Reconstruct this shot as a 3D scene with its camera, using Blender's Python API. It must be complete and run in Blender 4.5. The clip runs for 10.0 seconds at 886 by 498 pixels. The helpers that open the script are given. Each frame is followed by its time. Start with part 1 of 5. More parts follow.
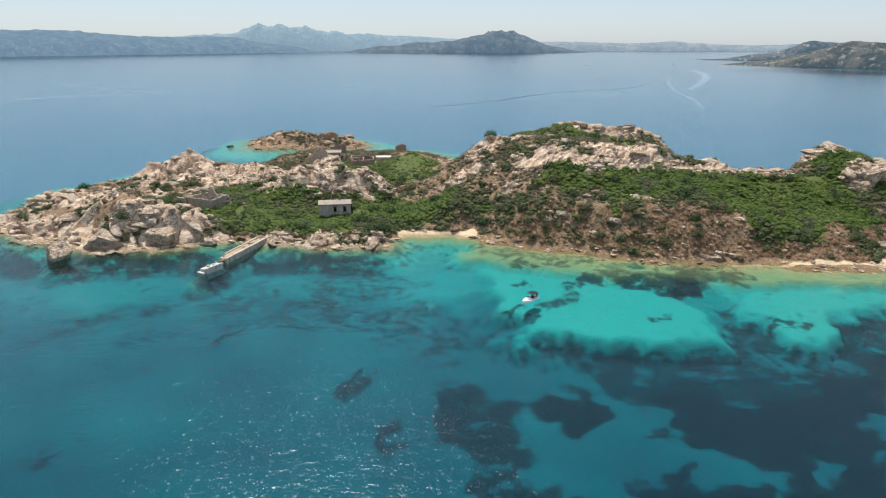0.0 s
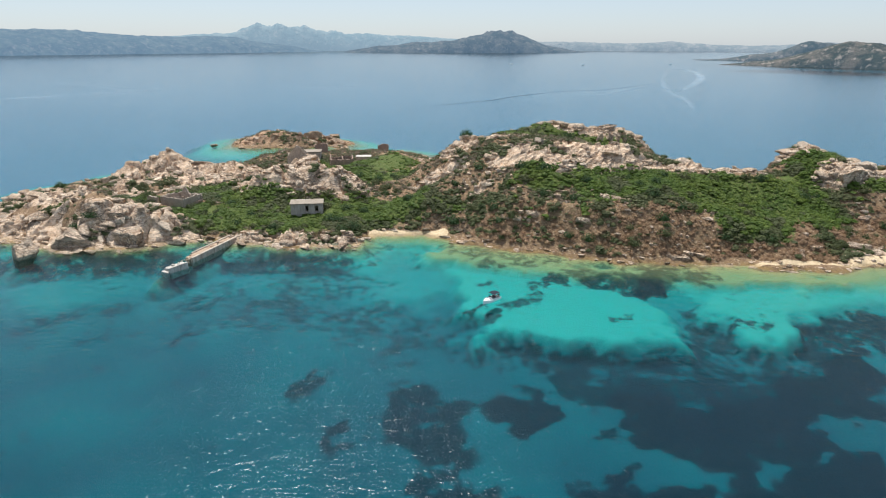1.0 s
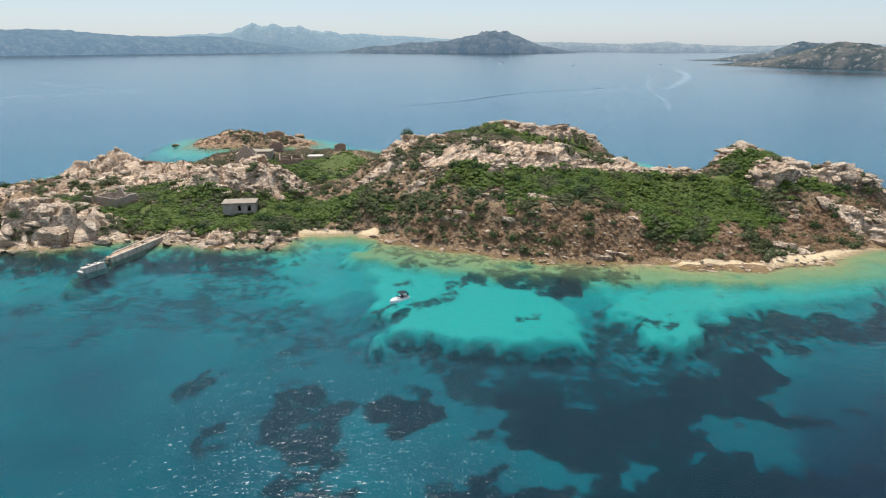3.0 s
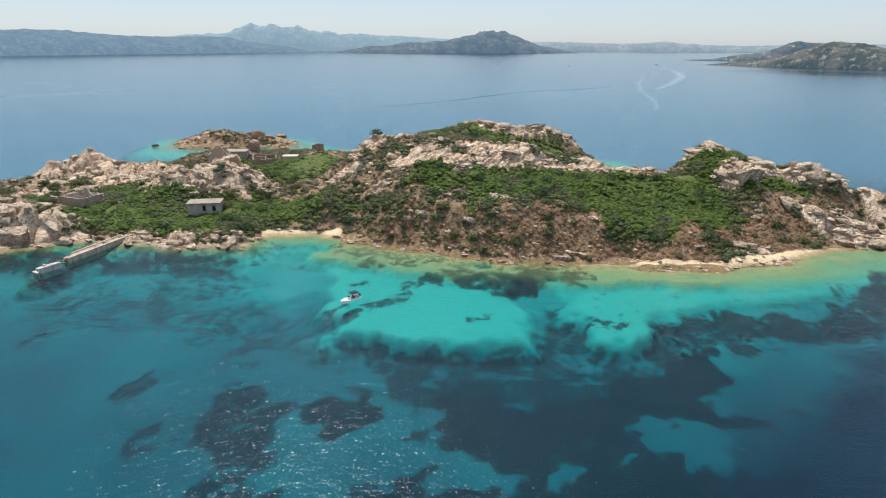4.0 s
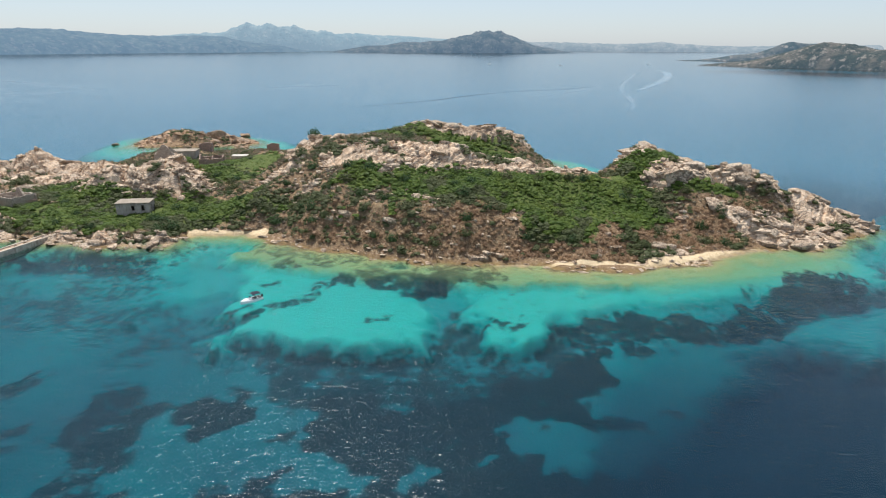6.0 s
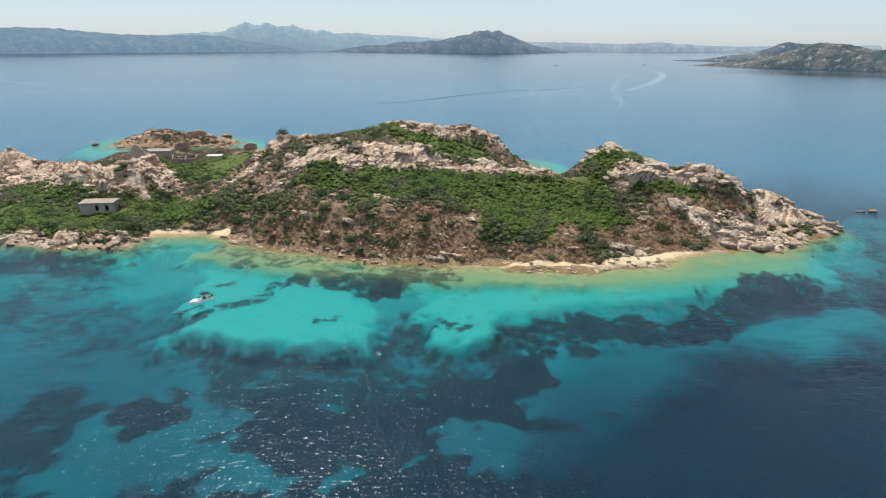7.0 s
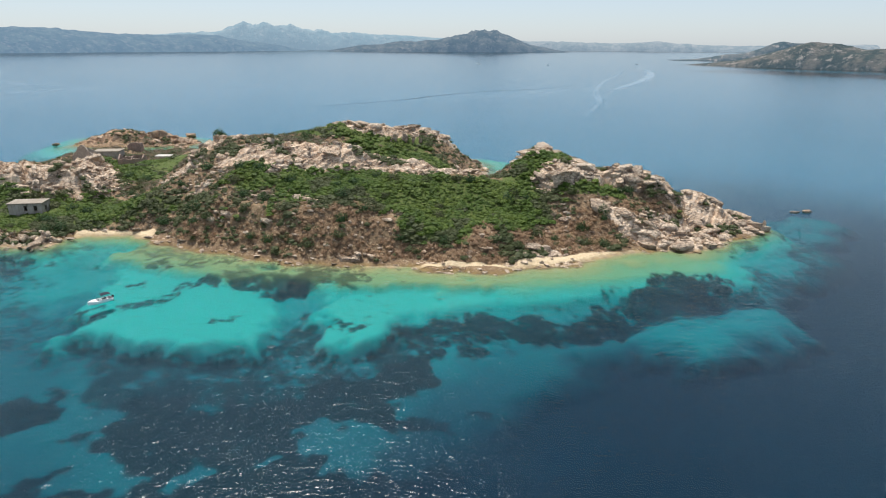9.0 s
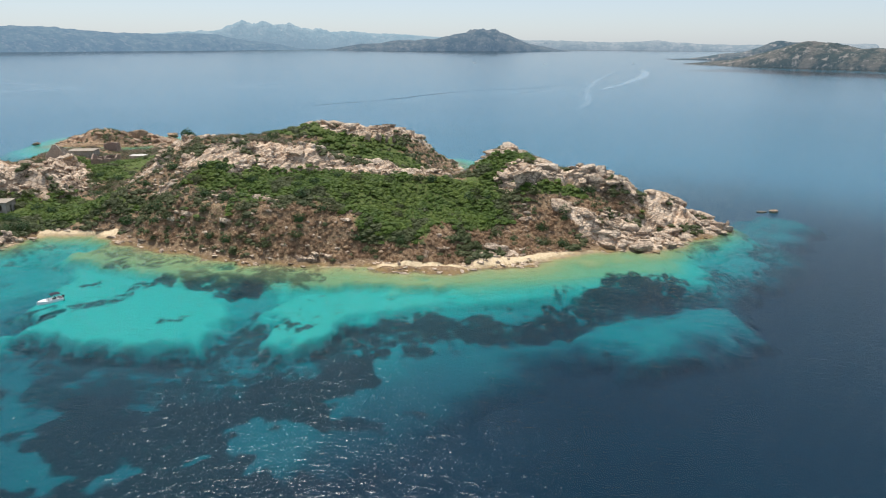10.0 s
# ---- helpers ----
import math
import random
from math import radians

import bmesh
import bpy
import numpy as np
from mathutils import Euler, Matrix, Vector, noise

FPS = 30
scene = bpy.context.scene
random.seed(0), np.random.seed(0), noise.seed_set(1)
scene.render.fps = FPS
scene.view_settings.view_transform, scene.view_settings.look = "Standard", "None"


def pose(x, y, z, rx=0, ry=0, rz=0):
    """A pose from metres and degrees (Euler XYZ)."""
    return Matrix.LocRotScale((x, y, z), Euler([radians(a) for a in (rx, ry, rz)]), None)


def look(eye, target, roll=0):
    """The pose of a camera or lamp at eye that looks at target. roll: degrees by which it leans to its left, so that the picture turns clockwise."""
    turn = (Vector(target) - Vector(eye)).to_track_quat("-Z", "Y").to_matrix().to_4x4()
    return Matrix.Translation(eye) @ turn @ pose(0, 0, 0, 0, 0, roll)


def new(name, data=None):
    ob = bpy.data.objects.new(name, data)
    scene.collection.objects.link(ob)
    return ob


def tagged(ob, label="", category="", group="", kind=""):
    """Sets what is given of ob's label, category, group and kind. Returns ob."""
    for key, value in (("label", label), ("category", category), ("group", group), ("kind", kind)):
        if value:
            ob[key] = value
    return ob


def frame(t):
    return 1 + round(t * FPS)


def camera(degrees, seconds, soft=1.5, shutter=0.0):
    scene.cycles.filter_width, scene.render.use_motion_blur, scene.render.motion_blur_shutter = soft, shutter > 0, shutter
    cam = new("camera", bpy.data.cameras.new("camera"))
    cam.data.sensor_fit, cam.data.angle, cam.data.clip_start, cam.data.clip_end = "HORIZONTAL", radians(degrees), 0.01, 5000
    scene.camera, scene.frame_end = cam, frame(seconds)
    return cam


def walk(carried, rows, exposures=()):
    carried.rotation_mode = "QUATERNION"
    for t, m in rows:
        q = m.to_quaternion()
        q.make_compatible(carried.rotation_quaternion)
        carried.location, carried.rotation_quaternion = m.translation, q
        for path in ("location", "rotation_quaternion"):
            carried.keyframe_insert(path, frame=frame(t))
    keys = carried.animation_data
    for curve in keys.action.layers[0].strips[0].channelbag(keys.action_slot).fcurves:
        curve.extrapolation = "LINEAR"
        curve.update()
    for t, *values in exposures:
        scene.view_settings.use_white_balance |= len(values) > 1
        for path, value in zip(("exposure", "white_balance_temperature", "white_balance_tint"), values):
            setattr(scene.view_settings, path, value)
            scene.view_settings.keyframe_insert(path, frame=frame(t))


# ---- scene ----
cam = camera(72.0, 10.0, soft=1.1)
PATH = [
    (0, (0.348, -2.615, 45.167), (0.4, -0.719, 44.53), 0.0),
    (0.5, (3.875, -2.42, 44.975), (3.926, -0.525, 44.34), -0.0),
    (1, (7.488, -2.44, 44.973), (7.541, -0.545, 44.336), 0.1),
    (1.5, (11.478, -2.381, 44.881), (11.533, -0.486, 44.244), 0.1),
    (2, (15.553, -2.303, 44.8), (15.61, -0.408, 44.163), 0.0),
    (2.5, (19.767, -2.233, 44.655), (19.826, -0.338, 44.019), 0.1),
    (4, (32.909, -2.246, 44.554), (32.97, -0.351, 43.918), 0.1),
    (4.5, (37.364, -2.225, 44.522), (37.425, -0.33, 43.886), 0.2),
    (5, (41.568, -2.288, 44.507), (41.631, -0.393, 43.872), 0.2),
    (5.5, (46.091, -2.424, 44.559), (46.155, -0.528, 43.923), 0.2),
    (7, (59.869, -2.858, 44.857), (59.934, -0.964, 44.22), 0.3),
    (7.5, (64.586, -3.073, 44.993), (64.65, -1.178, 44.356), 0.3),
    (8, (69.168, -3.323, 45.112), (69.233, -1.429, 44.474), 0.3),
    (8.5, (73.754, -3.569, 45.201), (73.819, -1.675, 44.562), 0.3),
    (9, (78.502, -3.832, 45.304), (78.566, -1.938, 44.665), 0.3),
    (9.5, (83.174, -4.115, 45.454), (83.238, -2.222, 44.813), 0.3),
    (10, (87.954, -4.384, 45.653), (88.017, -2.491, 45.011), 0.3),
]
walk(cam, [(t, look(eye, target, roll)) for t, eye, target, roll in PATH], [(0.0, 0.16, 6000, 10)])
# ---- sky, sun and exposure ----
SUN_AZIMUTH, SUN_HEIGHT = -27.0, 69.5
world = bpy.data.worlds.new("sky")
scene.world = world
world.use_nodes = True
wn = world.node_tree.nodes
sky = wn.new("ShaderNodeTexSky")
sky.sky_type, sky.sun_disc = "NISHITA", False
sky.sun_elevation, sky.sun_rotation = radians(SUN_HEIGHT), radians(SUN_AZIMUTH)
sky.air_density, sky.dust_density, sky.ozone_density, sky.altitude = 1.0, 0.5, 2.6, 0.0
wn["Background"].inputs["Strength"].default_value = 0.092
damp = wn.new("ShaderNodeMix")  # summer haze over the strait
damp.data_type, damp.blend_type = "RGBA", "MIX"
damp.inputs[0].default_value, damp.inputs[7].default_value = 0.45, (7.9, 8.4, 8.9, 1)
world.node_tree.links.new(sky.outputs["Color"], damp.inputs[6])
world.node_tree.links.new(damp.outputs[2], wn["Background"].inputs["Color"])
sun = new("sun", bpy.data.lights.new("sun", "SUN"))
sun.data.energy, sun.data.angle, sun.data.color = 5.45, radians(0.53), (1.0, 0.93, 0.82)
sun_way = Vector((math.sin(radians(SUN_AZIMUTH)) * math.cos(radians(SUN_HEIGHT)), math.cos(radians(SUN_AZIMUTH)) * math.cos(radians(SUN_HEIGHT)), math.sin(radians(SUN_HEIGHT))))
sun.matrix_world = look(sun_way * 400, (0, 0, 0))


# ---- materials ----
class Nodes:
    """A node material under construction."""

    def __init__(self, name):
        self.mat = bpy.data.materials.new(name)
        self.mat.use_nodes = True
        self.tree = self.mat.node_tree
        self.tree.nodes.clear()
        self.out = self.tree.nodes.new("ShaderNodeOutputMaterial")
        self.geo = None

    def node(self, kind):
        return self.tree.nodes.new(kind)

    def link(self, a, b):
        self.tree.links.new(a, b)

    def put(self, socket, value):
        if isinstance(value, bpy.types.NodeSocket):
            self.link(value, socket)
        elif isinstance(value, tuple) and len(value) == 3 and socket.type == "RGBA":
            socket.default_value = (*value, 1)
        else:
            socket.default_value = value

    def position(self):
        if self.geo is None:
            self.geo = self.node("ShaderNodeNewGeometry")
        return self.geo.outputs["Position"]

    def island(self):
        self.position()
        return self.geo.outputs["Random Per Island"]

    def own(self):
        return self.node("ShaderNodeObjectInfo").outputs["Random"]

    def value(self, name):
        n = self.node("ShaderNodeAttribute")
        n.attribute_name = name
        return n.outputs["Fac"]

    def z(self):
        n = self.node("ShaderNodeSeparateXYZ")
        self.link(self.position(), n.inputs[0])
        return n.outputs["Z"]

    def scaled(self, x, y, z, turn=0.0):
        n = self.node("ShaderNodeMapping")
        self.link(self.position(), n.inputs["Vector"])
        n.inputs["Scale"].default_value = (x, y, z)
        n.inputs["Rotation"].default_value = (0, 0, turn)
        return n.outputs["Vector"]

    def noise(self, scale, detail=4.0, rough=0.55, vector=None, bend=0.0):
        n = self.node("ShaderNodeTexNoise")
        self.link(vector or self.position(), n.inputs["Vector"])
        n.inputs["Scale"].default_value, n.inputs["Detail"].default_value = scale, detail
        n.inputs["Roughness"].default_value, n.inputs["Distortion"].default_value = rough, bend
        return n.outputs["Fac"]

    def cells(self, scale, feature="F1", vector=None):
        n = self.node("ShaderNodeTexVoronoi")
        n.feature = feature
        self.link(vector or self.position(), n.inputs["Vector"])
        n.inputs["Scale"].default_value = scale
        if feature == "F1":
            return self.calc("MULTIPLY", n.outputs["Color"], 1.0)
        return n.outputs["Distance"]

    def calc(self, op, a, b=0.0, c=0.0):
        n = self.node("ShaderNodeMath")
        n.operation = op
        for socket, value in zip(n.inputs, (a, b, c)):
            self.put(socket, value)
        return n.outputs[0]

    def step(self, a, low, high, to0=0.0, to1=1.0):
        n = self.node("ShaderNodeMapRange")
        n.interpolation_type = "SMOOTHSTEP"
        for socket, value in zip(n.inputs, (a, low, high, to0, to1)):
            self.put(socket, value)
        return n.outputs[0]

    def mix(self, fac, a, b, blend="MIX"):
        n = self.node("ShaderNodeMix")
        n.data_type, n.blend_type = "RGBA", blend
        self.put(n.inputs["Factor"], fac)
        self.put([i for i in n.inputs if i.name == "A" and i.type == "RGBA"][0], a)
        self.put([i for i in n.inputs if i.name == "B" and i.type == "RGBA"][0], b)
        return [o for o in n.outputs if o.type == "RGBA"][0]

    def warped(self, vector, scale, much):
        n = self.node("ShaderNodeTexNoise")
        self.link(vector, n.inputs["Vector"])
        n.inputs["Scale"].default_value, n.inputs["Detail"].default_value = scale, 3.0
        near = self.node("ShaderNodeVectorMath")
        near.operation = "MULTIPLY_ADD"
        self.link(n.outputs["Color"], near.inputs[0])
        near.inputs[1].default_value = (much, much, much)
        self.link(vector, near.inputs[2])
        return near.outputs[0]

    def bump(self, height, strength=0.5, distance=0.1):
        n = self.node("ShaderNodeBump")
        n.inputs["Strength"].default_value, n.inputs["Distance"].default_value = strength, distance
        self.link(height, n.inputs["Height"])
        return n.outputs["Normal"]

    def surface(self, color, rough=0.8, normal=None, metal=0.0, specular=0.3, emit=None, emit_strength=0.0):
        n = self.node("ShaderNodeBsdfPrincipled")
        self.put(n.inputs["Base Color"], color)
        self.put(n.inputs["Roughness"], rough)
        n.inputs["Metallic"].default_value, n.inputs["Specular IOR Level"].default_value = metal, specular
        if normal:
            self.link(normal, n.inputs["Normal"])
        if emit:
            self.put(n.inputs["Emission Color"], emit)
            n.inputs["Emission Strength"].default_value = emit_strength
        self.link(n.outputs[0], self.out.inputs["Surface"])
        return self.mat


def granite_colour(m, pale, dark, stain):
    """Pinkish granite with grey lichen and rusty stains."""
    c = m.mix(m.step(m.noise(0.35, 5), 0.35, 0.68), pale, dark)
    c = m.mix(m.step(m.noise(1.1, 5, 0.6), 0.52, 0.72, 0, 0.75), c, stain)
    c = m.mix(m.step(m.noise(0.6, 4, 0.65, bend=1.0), 0.59, 0.66, 0, 0.7), c, (0.18, 0.155, 0.13))
    gone = m.step(m.noise(0.22, 3), 0.36, 0.56)
    for scale, turn, wide, strong in ((0.42, 0.6, 0.06, 0.95), (1.05, -0.5, 0.08, 0.8), (2.3, 0.2, 0.07, 0.5)):
        bent = m.warped(m.scaled(0.6, 1.5, 1.1, turn), 0.5, 0.9)
        joint, block = m.cells(scale, "DISTANCE_TO_EDGE", bent), m.cells(scale, "F1", bent)
        c = m.mix(m.step(block, 0.4, 0.15, 0.0, 0.5), c, stain)
        c = m.mix(m.step(block, 0.55, 0.85, 0.0, 0.4), c, (0.80, 0.645, 0.485))
        line = m.calc("MULTIPLY", m.step(joint, wide, 0.0, 0.0, strong), gone)
        c = m.mix(line, c, (0.085, 0.065, 0.05))
    c = m.mix(m.step(m.noise(9.0, 3, 0.7), 0.35, 0.75, 0.0, 0.3), c, (0.56, 0.48, 0.39))
    north = m.node("ShaderNodeSeparateXYZ")
    m.link(m.position(), north.inputs[0])
    return m.mix(m.step(north.outputs["Y"], 225.0, 280.0, 0.0, 0.6), c, (0.40, 0.235, 0.13))


def rock_material(name, pale=(0.82, 0.625, 0.44), dark=(0.60, 0.42, 0.275), stain=(0.34, 0.21, 0.122), single=False):
    m = Nodes(name)
    c = granite_colour(m, pale, dark, stain)
    pick = m.own() if single else m.island()
    c = m.mix(m.step(pick, 0.55, 1.0, 0.0, 0.55), c, (0.64, 0.53, 0.415))
    c = m.mix(m.step(pick, 0.35, 0.0, 0.0, 0.4 if single else 0.55), c, (0.29, 0.22, 0.165))
    cracks = m.step(m.noise(0.9, 3, 0.6, m.scaled(1.0, 2.2, 1.6, 0.5), 1.5), 0.44, 0.56)
    wet = m.step(m.z(), -0.1, 0.3)
    c = m.mix(wet, m.mix(0.55, c, (0.20, 0.15, 0.085)), c)
    block = m.cells(1.05, "F1", m.warped(m.scaled(0.6, 1.5, 1.1, -0.5), 0.5, 0.9))
    h = m.calc("ADD", m.calc("ADD", m.noise(1.3, 4, 0.55), m.calc("MULTIPLY", block, 0.8)), m.calc("MULTIPLY", cracks, 0.8))
    return m.surface(c, 0.85, m.bump(h, 1.0, 0.4), specular=0.2)


def ground_material():
    m = Nodes("island_ground")
    rock, green, sand, weed = (m.value(n) for n in ("rock", "green", "sand", "weed"))
    fine, broad = m.noise(1.6, 5, 0.65), m.noise(0.16, 4)
    dry = m.mix(m.step(m.noise(0.9, 5, 0.65), 0.35, 0.7), (0.20, 0.125, 0.075), (0.33, 0.23, 0.13))
    dry = m.mix(m.step(m.noise(3.5, 3), 0.48, 0.62, 0, 0.75), dry, (0.10, 0.065, 0.04))
    dry = m.mix(m.step(m.noise(1.9, 4, 0.7), 0.57, 0.66, 0, 0.8), dry, (0.50, 0.40, 0.28))
    grass = m.mix(m.step(fine, 0.3, 0.7), (0.06, 0.10, 0.022), (0.115, 0.125, 0.04))
    stone = granite_colour(m, (0.82, 0.625, 0.44), (0.60, 0.42, 0.275), (0.34, 0.21, 0.122))
    beach = m.mix(m.step(fine, 0.3, 0.7), (0.54, 0.41, 0.25), (0.64, 0.51, 0.33))
    edge = m.calc("ADD", m.calc("MULTIPLY", m.calc("SUBTRACT", fine, 0.5), 0.9), m.calc("MULTIPLY", m.calc("SUBTRACT", broad, 0.5), 0.5))
    c = m.mix(m.step(m.calc("ADD", green, edge), 0.4, 0.6), dry, grass)
    c = m.mix(m.step(m.calc("ADD", rock, edge), 0.42, 0.55), c, stone)
    c = m.mix(m.step(m.calc("ADD", sand, m.calc("MULTIPLY", edge, 0.5)), 0.4, 0.6), c, beach)
    tide = m.step(m.calc("ADD", m.z(), m.calc("MULTIPLY", edge, 0.9)), 0.1, 0.7)
    slime = m.mix(m.step(m.noise(0.5, 5, 0.7), 0.42, 0.6), (0.21, 0.14, 0.045), (0.10, 0.07, 0.04))
    c = m.mix(tide, m.mix(0.6, c, slime), c)
    # the bed of the sea: pale sand, dark sea-grass; the red lost in the water column is painted into the colour by
    # depth
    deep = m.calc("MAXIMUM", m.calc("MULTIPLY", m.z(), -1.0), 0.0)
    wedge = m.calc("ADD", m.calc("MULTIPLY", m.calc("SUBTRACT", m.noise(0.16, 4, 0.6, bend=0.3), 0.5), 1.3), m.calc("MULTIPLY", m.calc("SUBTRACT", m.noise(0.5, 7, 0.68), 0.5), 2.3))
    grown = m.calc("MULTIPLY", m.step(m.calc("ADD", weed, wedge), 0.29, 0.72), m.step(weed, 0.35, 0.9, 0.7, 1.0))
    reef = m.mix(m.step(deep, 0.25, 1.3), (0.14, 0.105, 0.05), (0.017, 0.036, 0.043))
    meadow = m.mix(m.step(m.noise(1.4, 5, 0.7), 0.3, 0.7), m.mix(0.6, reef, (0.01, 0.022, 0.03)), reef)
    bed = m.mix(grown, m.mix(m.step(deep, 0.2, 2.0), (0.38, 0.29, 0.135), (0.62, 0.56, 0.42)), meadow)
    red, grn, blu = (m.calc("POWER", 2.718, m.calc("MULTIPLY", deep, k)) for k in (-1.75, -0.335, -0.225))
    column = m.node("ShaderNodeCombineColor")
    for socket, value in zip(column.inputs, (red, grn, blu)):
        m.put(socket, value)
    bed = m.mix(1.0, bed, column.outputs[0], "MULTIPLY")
    # light that the water itself scatters back, painted into the bed colour: a thin veil over the shallows, all of it
    # offshore
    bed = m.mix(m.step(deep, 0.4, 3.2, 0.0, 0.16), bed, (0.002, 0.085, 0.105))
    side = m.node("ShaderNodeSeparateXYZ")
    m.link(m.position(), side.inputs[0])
    # painted paler to the north, making up for sky reflection missing on the strait
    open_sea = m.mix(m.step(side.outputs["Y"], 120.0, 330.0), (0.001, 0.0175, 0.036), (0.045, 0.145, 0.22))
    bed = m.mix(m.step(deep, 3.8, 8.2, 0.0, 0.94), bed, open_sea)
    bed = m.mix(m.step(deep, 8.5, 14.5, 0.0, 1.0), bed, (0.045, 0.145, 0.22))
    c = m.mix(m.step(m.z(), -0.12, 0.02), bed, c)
    block = m.cells(1.05, "F1", m.warped(m.scaled(0.6, 1.5, 1.1, -0.5), 0.5, 0.9))
    h = m.calc("ADD", m.calc("ADD", fine, m.calc("MULTIPLY", m.noise(5.0, 4, 0.7), 0.5)), m.calc("MULTIPLY", m.calc("MULTIPLY", block, rock), 1.2))
    return m.surface(c, 0.9, m.bump(h, 0.9, 0.35), specular=0.15)


def water_material():
    m = Nodes("sea_water")
    swell = m.noise(0.7, 2, 0.5, m.scaled(0.62, 1.35, 1.0, 0.12), 0.8)
    ripple = m.noise(1.9, 3, 0.55, m.scaled(0.7, 1.25, 1.0, 0.4), 0.6)
    gusts = m.step(m.noise(0.012, 4, 0.6, m.scaled(0.35, 1.2, 1.0, 0.1)), 0.35, 0.7, 0.7, 1.0)
    crest = m.step(m.noise(2.2, 2, 0.5, m.scaled(0.55, 1.2, 1.0, 0.2)), 0.62, 0.8)
    away = m.node("ShaderNodeSeparateXYZ")
    m.link(m.position(), away.inputs[0])
    lee = m.step(away.outputs["Y"], 150.0, 600.0, 1.0, 0.3)  # the wind ripples the south side, the strait lies calmer
    waves = m.calc("ADD", m.calc("ADD", m.calc("MULTIPLY", swell, 0.5), m.calc("MULTIPLY", ripple, 0.25)), m.calc("MULTIPLY", crest, 0.095))
    h = m.calc("MULTIPLY", waves, m.calc("MULTIPLY", gusts, lee))
    normal = m.bump(h, 1.0, 0.55)
    gloss = m.node("ShaderNodeBsdfGlossy")
    gloss.distribution = "BECKMANN"
    gloss.inputs["Roughness"].default_value = 0.19
    m.link(normal, gloss.inputs["Normal"])
    clear = m.node("ShaderNodeBsdfTransparent")
    clear.inputs["Color"].default_value = (0.86, 0.97, 0.98, 1)
    fresnel = m.node("ShaderNodeFresnel")
    fresnel.inputs["IOR"].default_value = 1.24
    m.link(normal, fresnel.inputs["Normal"])
    mix = m.node("ShaderNodeMixShader")
    m.link(fresnel.outputs[0], mix.inputs[0])
    m.link(clear.outputs[0], mix.inputs[1])
    m.link(gloss.outputs[0], mix.inputs[2])
    m.link(mix.outputs[0], m.out.inputs["Surface"])
    return m.mat


def leaf_material(name, a, b, c, single=False):
    m = Nodes(name)
    col = m.mix(m.step(m.noise(0.12, 4), 0.35, 0.65), a, b)
    col = m.mix(m.step(m.own() if single else m.island(), 0.0, 1.0, 0.0, 0.5), col, c)
    col = m.mix(m.step(m.noise(0.55, 3, 0.6), 0.42, 0.62, 0, 0.6), col, c)
    col = m.mix(m.step(m.noise(1.3, 3), 0.45, 0.7, 0, 0.5), col, b)
    m.surface(col, 0.6, specular=0.25)
    lit = m.out.inputs["Surface"].links[0].from_socket
    thin = m.node("ShaderNodeBsdfTranslucent")
    m.put(thin.inputs["Color"], col)
    both = m.node("ShaderNodeMixShader")
    both.inputs[0].default_value = 0.4
    m.link(lit, both.inputs[1])
    m.link(thin.outputs[0], both.inputs[2])
    m.link(both.outputs[0], m.out.inputs["Surface"])
    return m.mat


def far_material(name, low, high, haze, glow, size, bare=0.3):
    """Wooded and rocky hills; a bluish glow stands in for the haze of some kilometres of sunlit air."""
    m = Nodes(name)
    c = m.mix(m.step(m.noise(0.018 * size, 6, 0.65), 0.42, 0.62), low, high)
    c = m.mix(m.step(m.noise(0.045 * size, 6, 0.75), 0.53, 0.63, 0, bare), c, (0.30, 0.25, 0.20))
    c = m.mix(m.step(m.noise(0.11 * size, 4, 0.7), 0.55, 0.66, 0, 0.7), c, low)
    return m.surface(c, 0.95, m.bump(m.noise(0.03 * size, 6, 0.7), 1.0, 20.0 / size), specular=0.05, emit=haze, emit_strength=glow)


ROCK = rock_material("granite")
ROCK_ONE = rock_material("granite_block", single=True)
ROCK_DARK = rock_material("wet_granite", (0.20, 0.17, 0.14), (0.12, 0.10, 0.085), (0.10, 0.07, 0.05), True)
GROUND, WATER = ground_material(), water_material()
LEAF_GREEN = leaf_material("scrub_leaf", (0.09, 0.15, 0.019), (0.15, 0.20, 0.031), (0.048, 0.086, 0.016))
LEAF_OLIVE = leaf_material("olive_leaf", (0.085, 0.108, 0.035), (0.135, 0.14, 0.062), (0.055, 0.072, 0.026))
LEAF_DARK = leaf_material("dark_leaf", (0.042, 0.085, 0.022), (0.066, 0.112, 0.036), (0.028, 0.058, 0.018))
LEAF_DRY = leaf_material("dry_twig", (0.34, 0.215, 0.125), (0.50, 0.345, 0.20), (0.205, 0.128, 0.078))
LEAF_GREY = leaf_material("grey_twig", (0.27, 0.21, 0.15), (0.20, 0.175, 0.105), (0.16, 0.122, 0.085))


# ---- noise on arrays ----
def hashed(ix, iy, seed):
    v = np.sin(ix * 127.1 + iy * 311.7 + seed * 74.7) * 43758.5453
    return v - np.floor(v)


def smooth(X, Y, seed=0):
    ix, iy = np.floor(X), np.floor(Y)
    fx, fy = X - ix, Y - iy
    fx, fy = fx * fx * fx * (fx * (fx * 6 - 15) + 10), fy * fy * fy * (fy * (fy * 6 - 15) + 10)
    a, b, c, d = hashed(ix, iy, seed), hashed(ix + 1, iy, seed), hashed(ix, iy + 1, seed), hashed(ix + 1, iy + 1, seed)
    return (a + (b - a) * fx + (c - a) * fy + (a - b - c + d) * fx * fy) * 2 - 1


def fbm(X, Y, seed=0, octaves=4, gain=0.5):
    total, amp = 0, 1.0
    for o in range(octaves):
        total = total + amp * smooth(X * 2**o + o * 17.3, Y * 2**o - o * 9.1, seed + o)
        amp *= gain
    return total


